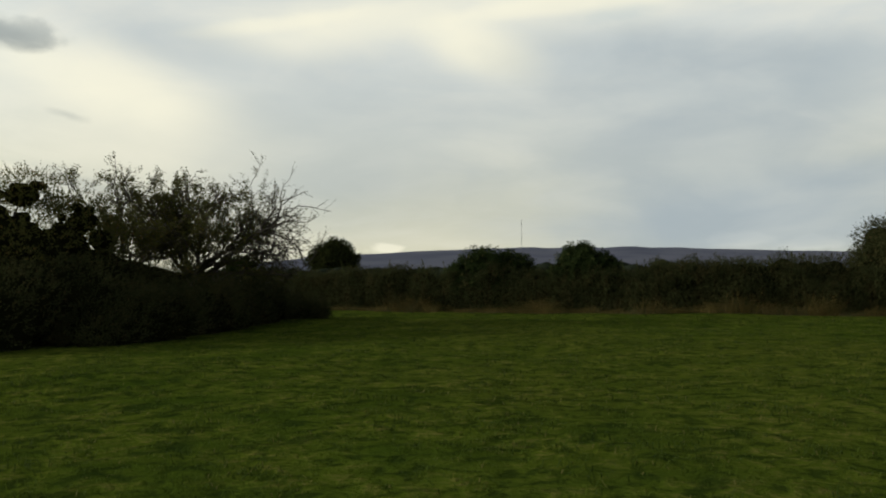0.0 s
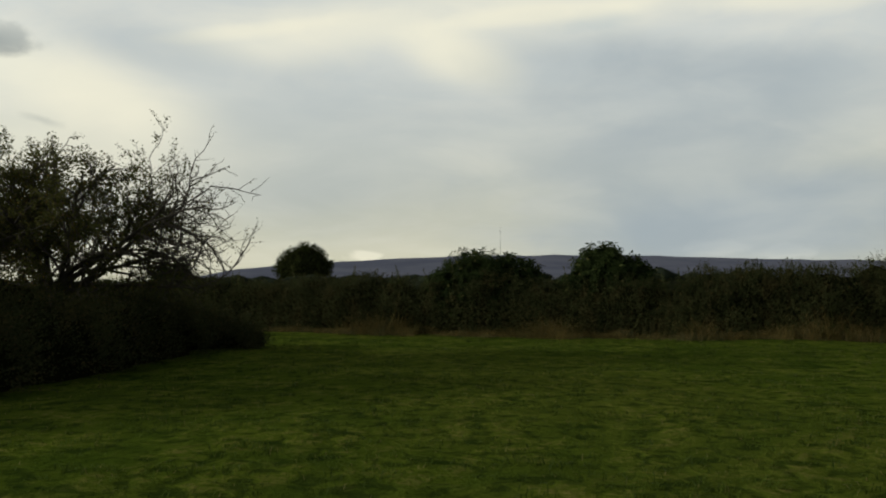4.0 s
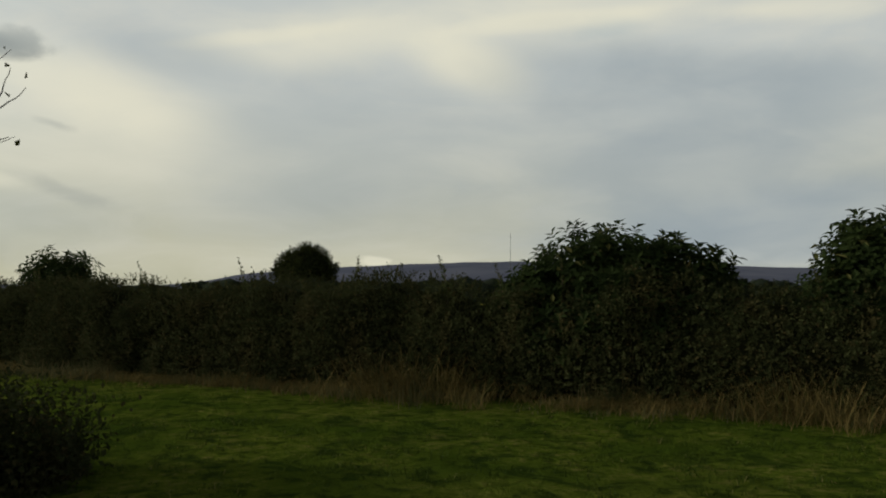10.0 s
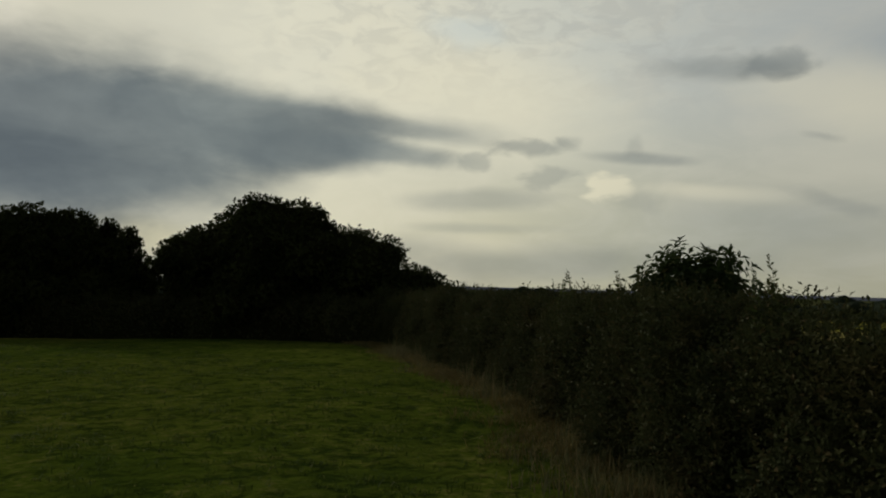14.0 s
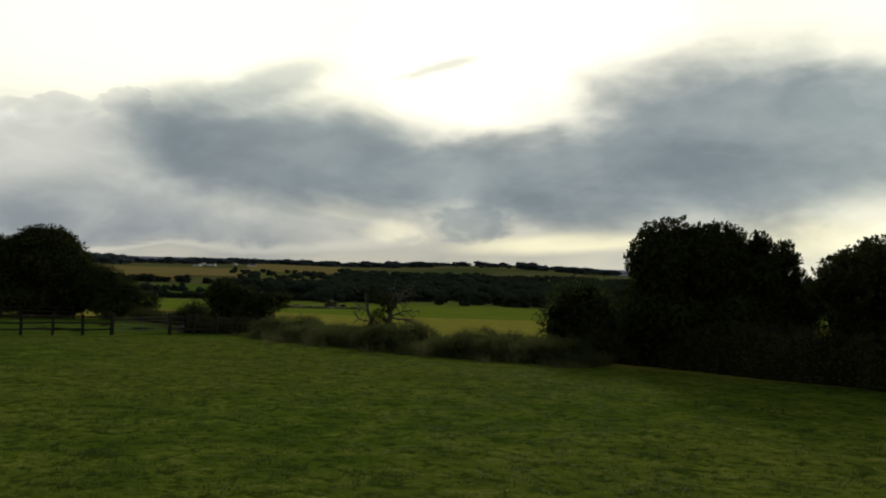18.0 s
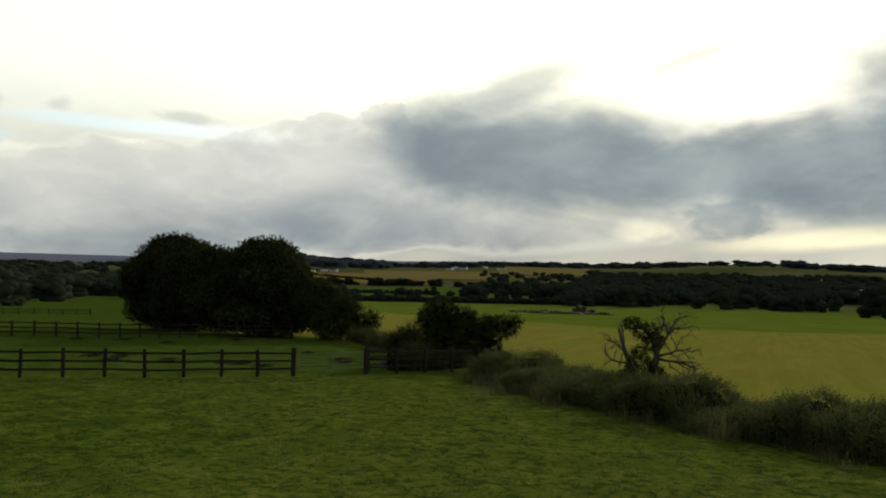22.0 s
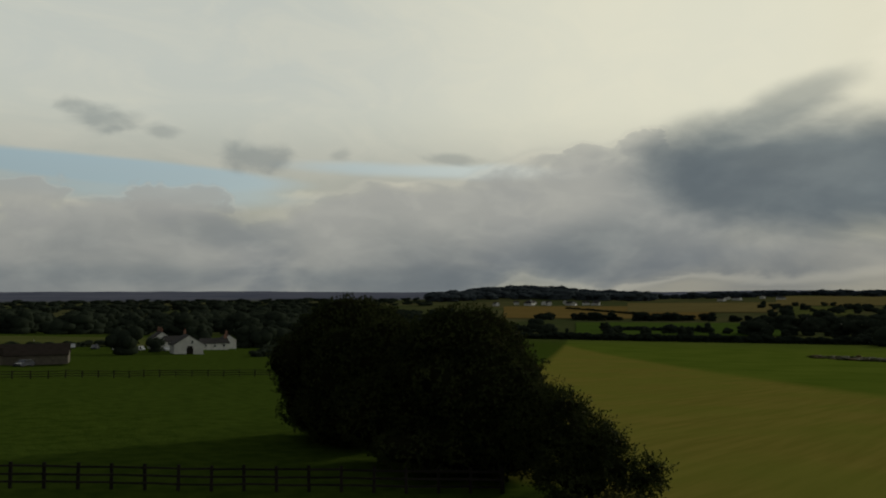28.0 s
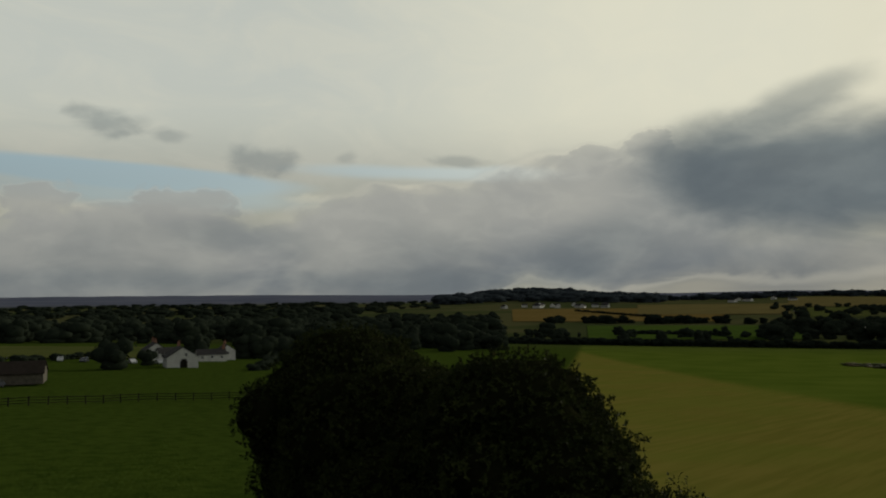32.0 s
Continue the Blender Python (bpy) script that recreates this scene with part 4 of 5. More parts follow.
def tuft_strip(name, line, offset, spread, n, h, w, mat, label, lean=0.8, group=""):
    """Long standing grass along a line, as one patch."""
    t, xy, side = line[0], line[1], line[2]
    m = max(20, n // 40)
    i = rng.integers(0, len(t), m)
    o = offset + rng.normal(size=m) * spread
    c = np.stack([xy[i, 0] + side[i, 0] * o, xy[i, 1] + side[i, 1] * o], 1) + rng.normal(size=(m, 2)) * 0.15
    tall = rng.uniform(0.2, 1.0, m) * (0.6 + 1.1 * np.array([noise.noise(Vector((q * 0.55, offset, 4))) for q in t[i]]))
    if 1.2 < offset < 1.32:
        tall = tall * np.clip((c[:, 0] + 10) / 9, 0.1, 1.0)      # dry growth thins out towards the corner
    k = rng.integers(0, m, n)
    x, y = (c[k] + rng.normal(size=(n, 2)) * 0.2).T
    p = np.stack([x, y, ground_z(x, y)], 1)
    hh = h * np.clip(tall[k], 0.15, 1.2) * rng.uniform(0.45, 1.2, n)
    ob = put(name, mesh_from(name, *blades(p, hh, w, lean), mat))
    return tagged(ob, label, "grass", group, kind="stuff")


hedge("weedy_hedge", [(20, 35.1), (16, 35.7), (12, 36.4), (8.6, 37.4)], 1.8, 2.35, "taller weedy stretch of the field hedge", LEAF_HEDGE, 0.07, 80, 5, 0.25, 31, front=1.7)
tuft_strip("dry_grass", TH, 1.25, 0.46, 42000, 1.45, 0.010, BLADE_DRY, "tall straw-brown dry grass at the hedge foot", 2.1)
tuft_strip("rough_grass", TH, 1.35, 0.45, 14000, 0.6, 0.012, BLADE_ROUGH, "rough green-brown grass at the hedge foot")
tuft_strip("nettle_stems", TH, 0.95, 0.30, 3600, 1.5, 0.012, BLADE_ROUGH, "tall pale weed stems standing in the hedge side", 0.7)


def tall_weed(place, z, height, lean):
    """A spire of dock or mugwort: thin stem, small leaves shrinking towards the tip."""
    root = thing("tall_weed", (*place, z), "thin dark seeding weed spire rising from the hedge", "weed", "weeds along the tall hedge")
    r = random.Random(int(place[0] * 1000) + 7)
    pts = np.array([(lean[0] * s * s, lean[1] * s * s, height * s) for s in np.linspace(0, 1, 7)])
    put("stem", mesh_from("stem", *tubes([(pts, np.linspace(0.007, 0.002, 7))], 4), BARK), root)
    n = int(70 * height)
    s = rng.uniform(0.25, 1.0, n)
    base = np.stack([lean[0] * s * s, lean[1] * s * s, height * s], 1)
    a = rng.uniform(0, 6.28, n)
    along = normed(np.stack([np.cos(a), np.sin(a), rng.uniform(0.2, 1.0, n)], 1))
    L = 0.11 * (1.25 - s) * rng.uniform(0.6, 1.3, n) + 0.02
    put("leaves", mesh_from("leaves", *leaf_arrays(base, along, L, L * 0.45), LEAF_WEED), root)


wr = random.Random(5)
WEEDS = [-0.2, 0.6, 1.3, 4.6, 5.9, 7.7, 8.9, 9.6, 10.2, 11.0, 12.6, 13.3, 15.2, 16.6, 17.3, 18.4, 21.0, 22.4, 23.0, 25.5, 26.2, 28.1, 29.0, 30.4, 31.6, 32.8, 33.4, 34.9, 36.2, 37.4, 39.8, 40.5, 41.2, 42.0, 44.4, 45.3, 46.8, 48.2]
for s in WEEDS:
    if s < 7.3:
        continue
    i = min(len(TH[0]) - 1, int((s - 7.05) / 0.25))
    o = wr.uniform(-0.5, 0.7)
    tall_weed((TH[1][i, 0] + TH[2][i, 0] * o, TH[1][i, 1] + TH[2][i, 1] * o), TH[5][i] + TH[3][i] * 0.75, wr.uniform(0.6, 1.15), (wr.uniform(-0.2, 0.2), wr.uniform(-0.2, 0.2)))

# elder bushes growing out of the hedge
broadleaf("elder_bush", (2.3, 40.3), [((0, 0, 1.4), (1.6, 1.3, 1.25)), ((1.3, -0.1, 1.7), (0.95, 0.9, 0.85)), ((-1.0, 0.2, 1.15), (0.95, 0.9, 1.0)), ((0.1, -0.4, 0.9), (1.6, 1.2, 0.9))],
          "dense dark green elder bush rising above the hedge", "bush", 0.11, 11000, 8, LEAF_ELDER, 0.06, 0.22, "elder bushes", 0.82, 4, 6, 1500, 0.20)
broadleaf("elder_bush", (6.9, 38.6), [((0, 0, 1.45), (1.25, 1.1, 1.2)), ((0.85, 0.1, 1.2), (0.85, 0.8, 0.9)), ((-0.85, 0, 1.1), (0.8, 0.8, 0.9)), ((-0.3, 0, 2.3), (0.6, 0.6, 0.5))],
          "bright-topped elder bush rising above the hedge", "bush", 0.11, 11000, 8, LEAF_ELDER, 0.06, 0.22, "elder bushes", 0.82, 4, 6, 1500, 0.20)
broadleaf("elder_bush", (-12.2, 49.6), [((0, 0, 1.75), (0.75, 0.7, 0.8)), ((0.5, 0.1, 1.7), (0.5, 0.5, 0.6)), ((-0.5, 0.1, 1.5), (0.5, 0.5, 0.6))],
          "small elder bush standing above the low hedge", "bush", 0.10, 3000, 8, LEAF_ELDER, 0.05, 0.25, "elder bushes", 0.78, 3, 5, 420, 0.20)
broadleaf("hedge_shrub", (20.3, 35.0), [((0, 0, 2.4), (2.2, 2.0, 1.9)), ((1.8, 0, 2.2), (1.8, 1.6, 1.7)), ((-1.0, -0.2, 1.5), (1.5, 1.4, 1.5))],
          "tall dark round shrub at the hedge", "bush", 0.085, 11000, 7, LEAF_HEDGE, 0.1, 0.3, "", 0.86, 3)


# ---------------------------------------------------------------- hawthorn and thicket
def branching(start, way, length, radius, level, segs, tips, r, bend=0.16, lift=0.05, spread=0.75, kids=(5, 5, 4)):
    pts, d = wander(start, way, length, 7, bend, -lift, r)
    segs[level].append((pts, np.linspace(radius, radius * 0.35, len(pts))))
    if level >= len(kids):
        tips.append((pts, d))
        return
    for k in range(kids[level]):
        f = 0.25 + 0.75 * (k + r.uniform(0.2, 0.9)) / kids[level]
        x = min(f, 0.99) * (len(pts) - 1)
        i = int(x)
        p = pts[i] + (pts[i + 1] - pts[i]) * (x - i)
        axis = r.normal(size=3)
        nd = d * 0.75 + axis / np.linalg.norm(axis) * spread
        branching(p, nd, length * r.uniform(0.42, 0.62), radius * 0.5, level + 1, segs, tips, r, bend * 1.15, lift, spread, kids)


def hawthorn(place, ways, label, seed, bare):
    """Short trunk, long crooked limbs, fine twigs; leaves thin out past the given reach to the east."""
    root = thing("hawthorn_tree", (*place, gz(*place)), label, "tree", "hawthorns at the thicket")
    r = np.random.default_rng(seed)
    segs, tips = [[], [], [], [], []], []
    trunk, _ = wander((0, 0, -0.2), (0.05, 0.0, 1.0), 1.9, 6, 0.05, 0, r)
    segs[0].append((trunk, np.linspace(0.24, 0.18, len(trunk))))
    top = trunk[-1]
    for way, length, rad in ways:
        branching(top + r.normal(size=3) * 0.08, way, length, rad, 1, segs, tips, r, 0.13, 0.02, 0.66, (0, 7, 6, 4))
    put("trunk", mesh_from("trunk", *tubes(segs[0], 8), BARK, True), root)
    for s in segs[1]:
        put("limb", mesh_from("limb", *tubes([s], 6), BARK, True), root)
    tagged(put("twigs", mesh_from("twigs", *tubes(segs[2] + segs[3] + segs[4], 3), BARK, True), root), kind="stuff")
    base, along = [], []
    for pts, d in tips:
        east = pts[-1][0] > bare + 0.25 * math.sin(pts[-1][2] * 4)
        n = 2 if east else 22
        f = r.uniform(0.15, 1.0, n) * (len(pts) - 1)
        i = np.minimum(f.astype(int), len(pts) - 2)
        base.append(pts[i] + (pts[i + 1] - pts[i]) * (f - i)[:, None] + r.normal(size=(n, 3)) * 0.05)
        along.append(normed(d + r.normal(size=(n, 3)) * 0.9))
    base, along = np.concatenate(base), np.concatenate(along)
    L = r.uniform(0.04, 0.08, len(base))
    put("leaves", mesh_from("leaves", *leaf_arrays(base, along, L, L * 0.7), LEAF_THORN), root)


hawthorn((-8.9, 29.3), [((0.95, 0.10, 0.50), 3.5, 0.09), ((0.85, -0.35, 0.75), 3.2, 0.09), ((0.50, 0.5, 0.95), 2.7, 0.09), ((-0.3, -0.2, 1.2), 2.3, 0.10), ((-0.6, 0.25, 1.0), 2.8, 0.09), ((0.1, 0.2, 1.1), 2.7, 0.08),
                        ((-0.9, -0.3, 0.75), 3.0, 0.09), ((0.95, 0.45, 0.22), 3.4, 0.07), ((0.55, -0.75, 0.45), 2.5, 0.07), ((-0.4, 0.8, 0.7), 2.8, 0.07), ((-0.2, -0.8, 0.8), 2.8, 0.07), ((0.75, 0.0, 0.75), 3.3, 0.08), ((0.9, 0.2, 0.12), 3.4, 0.06)],
         "old wind-leaned hawthorn with sparse leaves and bare twigs", 11, 2.5)
hawthorn((-11.4, 29.8), [((0.3, -0.2, 1.1), 2.7, 0.08), ((-0.3, 0.2, 1.1), 2.8, 0.08), ((0.7, 0.1, 0.8), 2.5, 0.08), ((-0.8, 0.0, 0.9), 2.8, 0.08), ((0.1, -0.8, 0.8), 2.6, 0.07), ((0.0, 0.8, 0.8), 2.6, 0.07), ((0.5, 0.5, 1.0), 2.8, 0.07)],
         "leafy young hawthorn behind the bramble thicket", 29, 9.0)
hedge("bramble_thicket", [(-9.4, 20.5), (-8.8, 23.5), (-8.2, 26.4), (-7.4, 29.0), (-7.0, 31.6), (-7.2, 33.6)], 3.0, 1.5, "low dark bramble thicket round the hawthorn's foot", LEAF_HEDGE, 0.07, 90, 6, 0.5, 5, category="thicket", taper=2.5, inner=0.7, reach=0.4)
hedge("bramble_thicket", [(-10.5, 31.8), (-8.0, 32.4), (-6.2, 32.9), (-4.3, 33.2)], 2.4, 1.9, "sloping bramble thicket running out into the pasture", LEAF_HEDGE, 0.07, 110, 6, 0.7, 15, category="thicket", taper=5.5, inner=0.55, reach=0.65)
hedge("bramble_thicket", [(-7.4, 33.2), (-7.9, 34.4), (-8.6, 35.6)], 1.5, 0.5, "low arching brambles at the thicket end", LEAF_HEDGE, 0.07, 60, 6, 0.9, 17, category="thicket", taper=1.5, inner=0.5, reach=0.6)
hedge("overgrown_hedge", [(-12.3, 17), (-11.6, 22), (-10.6, 27), (-10.6, 30), (-11.0, 33)], 4.6, 2.3, "overgrown dark hedge beside the pasture", LEAF_HEDGE, 0.08, 40, 6, 0.3, 6, taper=4.5)
for (x, y), h, w in (((-13.2, 24.5), 5.0, 2.6),):
    broadleaf("thorn_shrub", (x, y), [((0, 0, h * 0.55), (w * 0.9, w * 0.8, h * 0.33)), ((w * 0.6, 0.4, h * 0.5), (w * 0.6, w * 0.6, h * 0.30)), ((-w * 0.4, -0.6, h * 0.5), (w * 0.7, w * 0.7, h * 0.35)), ((w * 0.2, 0.2, h * 0.85), (w * 0.35, w * 0.35, h * 0.13)), ((-w * 0.35, 0, h * 0.8), (w * 0.4, w * 0.4, h * 0.15)), ((w * 0.9, 0.3, h * 0.7), (w * 0.3, w * 0.3, h * 0.12))],
              "dark leafy hawthorn shrub in the overgrown hedge", "shrub", 0.09, 10000, 7, LEAF_THORN, 0.09, 0.45, "shrubs of the overgrown hedge", 0.55, 3)

# ---------------------------------------------------------------- trees at the field corner
broadleaf("corner_tree", (-42.3, 57.0), [((0, 0, 4.2), (4.0, 3.8, 3.1)), ((3.4, 2.6, 3.2), (3.2, 3.0, 2.6)), ((-3.0, -2.2, 3.2), (2.8, 2.8, 2.6)), ((0.6, 0.8, 5.4), (2.2, 2.2, 1.9)), ((6.0, 4.6, 2.3), (2.4, 2.4, 1.6)), ((0, -0.5, 1.8), (4.2, 3.6, 1.9))],
          "broad dark round-crowned tree at the field corner", "tree", 0.17, 32000, 6, LEAF_TREE, 0.3, 0.10, "", 0.82, puffs=14)
broadleaf("corner_tree", (-50.2, 48.7), [((-0.4, -1.6, 4.5), (1.9, 1.8, 2.4)), ((0, 0.4, 4.6), (2.0, 1.7, 2.3)), ((0.6, 2.3, 4.0), (1.6, 1.5, 1.9)), ((-0.6, -1.9, 2.2), (2.3, 2.1, 2.2)), ((0.4, 1.6, 1.9), (2.8, 2.6, 1.9)), ((1.0, 3.6, 3.0), (1.0, 1.1, 1.7)), ((0.9, 3.2, 5.2), (0.5, 0.5, 0.9)), ((0.6, 2.2, 5.7), (0.45, 0.5, 0.8))],
          "dark upright tree with thin leafy tips above the hedge", "tree", 0.17, 28000, 6, LEAF_TREE, 0.25, 0.12, "", 0.82, puffs=14)
broadleaf("elder_bush", (-54.6, 43.2), [((0, 0, 2.6), (1.7, 1.7, 1.6)), ((0.8, 0.8, 2.0), (1.4, 1.4, 1.4)), ((-0.9, -0.8, 1.5), (1.4, 1.4, 1.3))],
          "dark elder bush leaning out of the hedge end", "bush", 0.14, 1700, 8, LEAF_ELDER, 0.08, 0.5, "elder bushes", 0.78, 3)

hedge("corner_hedge", [(-31, 58.4), (-37.5, 57.5), (-43.5, 53.0), (-49.5, 48.0), (-54.5, 42.5)], 3.2, 2.1, "dark dense hedge under the corner trees", LEAF_HEDGE, 0.085, 45, 6, 0.2, 12)

# ---------------------------------------------------------------- low hedge bank towards the gate
LOW = [(-49.0, 43.8), (-51.2, 40.2), (-53.8, 36.3), (-57.2, 31.4), (-60.6, 28.0), (-63.9, 24.8), (-66.6, 23.0)]
low_hedge, LH = hedge("low_hedge", LOW, 4.2, 0.95, "low rough hedge bank of brambles and grass", LEAF_WEED, 0.075, 150, 6, 0.7, 8, reach=0.34, inner=0.78, taper=2.5)
tuft_strip("rough_grass", LH, 0.2, 1.5, 26000, 1.2, 0.012, BLADE_ROUGH, "long rough grass growing through the low hedge bank", 0.6)
tuft_strip("dry_grass", LH, -2.3, 0.5, 7000, 0.7, 0.012, BLADE_DRY, "dry straw grass along the low hedge bank")


def dead_tree():
    place = (-61.4, 31.4)
    root = thing("dead_tree", (*place, gz(*place)), "half-dead stunted tree with bare crooked branches and ivy", "tree")
    r = np.random.default_rng(23)
    # local ways: toward the gate is (-x, -y); the spread lies across the hedge line
    e = np.array([-0.05, 1.0, 0.0])
    segs = [[], [], [], []]
    tips = []
    t1 = np.array([(0, 0, -0.2), (0.0, 0.15, 0.6), (0.0, 0.35, 1.2), (0, 0.55, 1.7), (0, 0.45, 2.3), (0, 0.15, 2.75), (0, -0.3, 3.1)])
    segs[0].append((t1, np.array([0.24, 0.21, 0.18, 0.16, 0.14, 0.11, 0.06])))
    t2 = np.array([(0, -0.1, -0.2), (0, -0.35, 0.8), (0, -0.7, 1.5), (0, -0.95, 2.2), (0, -1.15, 2.9)])
    segs[0].append((t2, np.array([0.2, 0.15, 0.11, 0.08, 0.03])))
    for start, way, length, rad in [((0, 0.45, 1.55), (0.1, 1.0, 0.25), 1.8, 0.075), ((0, 0.5, 1.9), (-0.2, 0.9, 0.6), 1.7, 0.065), ((0, 0.4, 2.3), (0.2, 0.7, 0.8), 1.4, 0.06), ((0, 0.5, 1.75), (0.3, 1.0, -0.05), 1.8, 0.06),
                                    ((0, -0.6, 1.3), (0.1, -1.0, 0.2), 1.2, 0.06), ((0, -0.8, 1.8), (-0.2, -0.8, 0.6), 1.0, 0.05), ((0, -0.9, 2.2), (0.2, -0.3, 1.0), 0.9, 0.04), ((0, 0.3, 2.6), (0, 0.3, 1.0), 0.8, 0.05)]:
        branching(np.array(start), way, length, rad, 1, segs, tips, r, 0.22, 0.0, 0.85, (0, 7, 5))
    put("trunk", mesh_from("trunk", *tubes(segs[0], 8), DEADWOOD, True), root)
    for s in segs[1]:
        put("branch", mesh_from("branch", *tubes([s], 6), DEADWOOD, True), root)
    tagged(put("twigs", mesh_from("twigs", *tubes(segs[2] + segs[3], 4), DEADWOOD, True), root), kind="stuff")
    lobes = [((0, -0.2, 0.9), (0.55, 0.6, 0.85)), ((0, 0.35, 0.7), (0.5, 0.55, 0.75)), ((0, -0.75, 0.5), (0.4, 0.5, 0.5)), ((0, 0.0, 2.75), (0.42, 0.55, 0.32)), ((0, 0.42, 2.35), (0.35, 0.4, 0.4)), ((0, -0.5, 3.1), (0.3, 0.35, 0.22)), ((0, -0.2, 1.7), (0.3, 0.35, 0.4))]
    P, O = lobe_points(lobes, 3800, 0.5)
    put("ivy", mesh_from("ivy", *sprig_arrays(P, O, 5, 0.08, 0.8, 0.16), LEAF_TREE), root, label="dark ivy clump on the trunk")


dead_tree()

# ---------------------------------------------------------------- tree and bushes by the gate
broadleaf("hawthorn_bush", (-72.4, 18.6), [((0, -1.3, 3.1), (1.0, 0.95, 0.9)), ((0.1, -2.0, 2.5), (0.8, 0.8, 0.8)), ((-0.1, -0.5, 2.5), (1.1, 1.0, 0.9)), ((0.1, 0.3, 2.9), (0.6, 0.6, 0.5)), ((0.1, 0.6, 2.0), (1.0, 0.9, 0.8)), ((0.2, 1.8, 2.3), (0.7, 0.9, 0.55)),
                                           ((0.3, 2.8, 2.35), (0.8, 0.9, 0.55)), ((0.3, 3.4, 2.6), (0.45, 0.6, 0.35)), ((0, -0.9, 1.4), (1.1, 1.2, 0.9)), ((0.1, 0.4, 0.9), (1.2, 1.3, 0.9)), ((0.2, 2.0, 1.4), (0.5, 0.7, 0.5)), ((-0.2, -1.9, 1.6), (0.6, 0.7, 0.6))],
          "bushy hawthorn with open leafy tips beside the gate", "bush", 0.11, 11000, 7, LEAF_TREE, 0.16, 0.30, "", 0.62, 2, 5)
broadleaf("bush", (-76.3, 13.4), [((0, 0, 0.9), (1.2, 1.1, 0.8)), ((0.9, 0.8, 0.8), (0.8, 0.8, 0.7)), ((-0.9, -0.8, 0.7), (0.9, 0.9, 0.6)), ((0.2, 0.1, 1.5), (0.5, 0.5, 0.5))],
          "small dark bramble bush on the fence line", "bush", 0.12, 2600, 7, LEAF_TREE, 0.05, 0.5, "bushes by the field gate", 0.72, 3)
broadleaf("elder_bush", (-89.0, 0.5), [((-0.2, -0.6, 2.5), (1.6, 1.6, 1.7)), ((-0.8, -2.6, 3.0), (1.7, 1.7, 2.2)), ((0.2, 0.9, 3.0), (0.9, 0.9, 1.0)), ((0.7, 2.2, 2.0), (0.8, 0.9, 0.8)), ((-0.2, -1.2, 4.2), (0.9, 0.9, 0.8)), ((0.4, 0.2, 1.1), (1.8, 2.0, 1.1)), ((0.5, 3.3, 1.5), (0.7, 0.9, 0.7)), ((0.4, 3.9, 2.1), (0.35, 0.45, 0.4)), ((0.3, 2.0, 3.0), (0.4, 0.5, 0.4))],
          "open-topped dark elder leaning out beside the tree clump", "bush", 0.15, 6400, 8, LEAF_TREE, 0.08, 0.6, "elder bushes", 0.60, 2, 4)
hedge("bramble_scrub", [(-87.5, 3.0), (-84.0, 6.8), (-80.0, 10.2), (-76.0, 13.6), (-72.5, 16.2), (-70.0, 17.6)], 1.6, 0.8, "straggling brambles and weeds along the old fence line", LEAF_HEDGE, 0.085, 80, 6, 1.1, 21, category="scrub", reach=0.5, inner=0.6)
hedge("bramble_scrub", [(-68.0, 18.6), (-70.5, 19.6), (-73.0, 20.4), (-75.0, 21.0)], 2.4, 0.8, "dark bramble bank beneath the gate hawthorn", LEAF_HEDGE, 0.085, 60, 6, 0.4, 22, category="scrub", reach=0.35)
hedge("bramble_scrub", [(-64.6, 17.6), (-66.6, 18.5), (-68.6, 19.3), (-70.6, 20.1)], 1.5, 0.8, "dark brambles tangled round the trough and rails", LEAF_TREE, 0.085, 70, 6, 0.4, 23, category="scrub", reach=0.35)
hedge("bramble_scrub", [(-64.6, 24.6), (-66.4, 23.4), (-68.4, 22.9), (-70.6, 22.6)], 1.8, 0.55, "dark brambles under the hedge end by the gate", LEAF_TREE, 0.085, 60, 6, 0.4, 24, category="scrub", reach=0.35)

# the clump of two big trees, grown into one another
broadleaf("field_tree", (-91.4, -8.4), [((0, 0, 5.0), (4.5, 4.5, 3.7)), ((1.2, 2.4, 4.6), (3.1, 3.1, 3.0)), ((-1.8, -2.6, 4.6), (3.4, 3.4, 3.1)), ((0.2, -0.2, 7.4), (3.3, 3.3, 2.1)), ((0.6, 3.2, 2.8), (2.8, 2.8, 2.4)), ((0, 0, 2.2), (4.8, 4.6, 2.2)), ((0.4, -5.0, 3.2), (3.6, 3.4, 3.0)), ((-1.6, -3.4, 6.3), (3.0, 3.0, 2.3)), ((-2.6, -8.4, 5.9), (3.4, 3.4, 2.8))],
          "large dark round-crowned tree in the paddock clump", "tree", 0.18, 38000, 7, LEAF_TREE, 0.4, 0.13, "paddock tree clump", 0.84, puffs=12)
broadleaf("field_tree", (-97.0, -25.0), [((0, 0, 5.8), (4.6, 4.6, 4.1)), ((0.9, -1.6, 4.8), (3.4, 3.4, 3.2)), ((-2.0, 2.6, 5.4), (3.6, 3.6, 3.5)), ((-0.3, 0.4, 8.4), (3.4, 3.4, 2.2)), ((2.2, 4.4, 4.6), (4.2, 4.0, 3.8)), ((0, 0, 2.4), (4.8, 4.6, 2.4)), ((1.6, 3.4, 2.4), (4.6, 4.4, 2.4)), ((0.6, 3.4, 7.2), (3.2, 3.2, 2.4))],
          "large dark tree standing behind its twin in the paddock", "tree", 0.18, 33000, 7, LEAF_TREE, 0.4, 0.13, "paddock tree clump", 0.84, puffs=12)
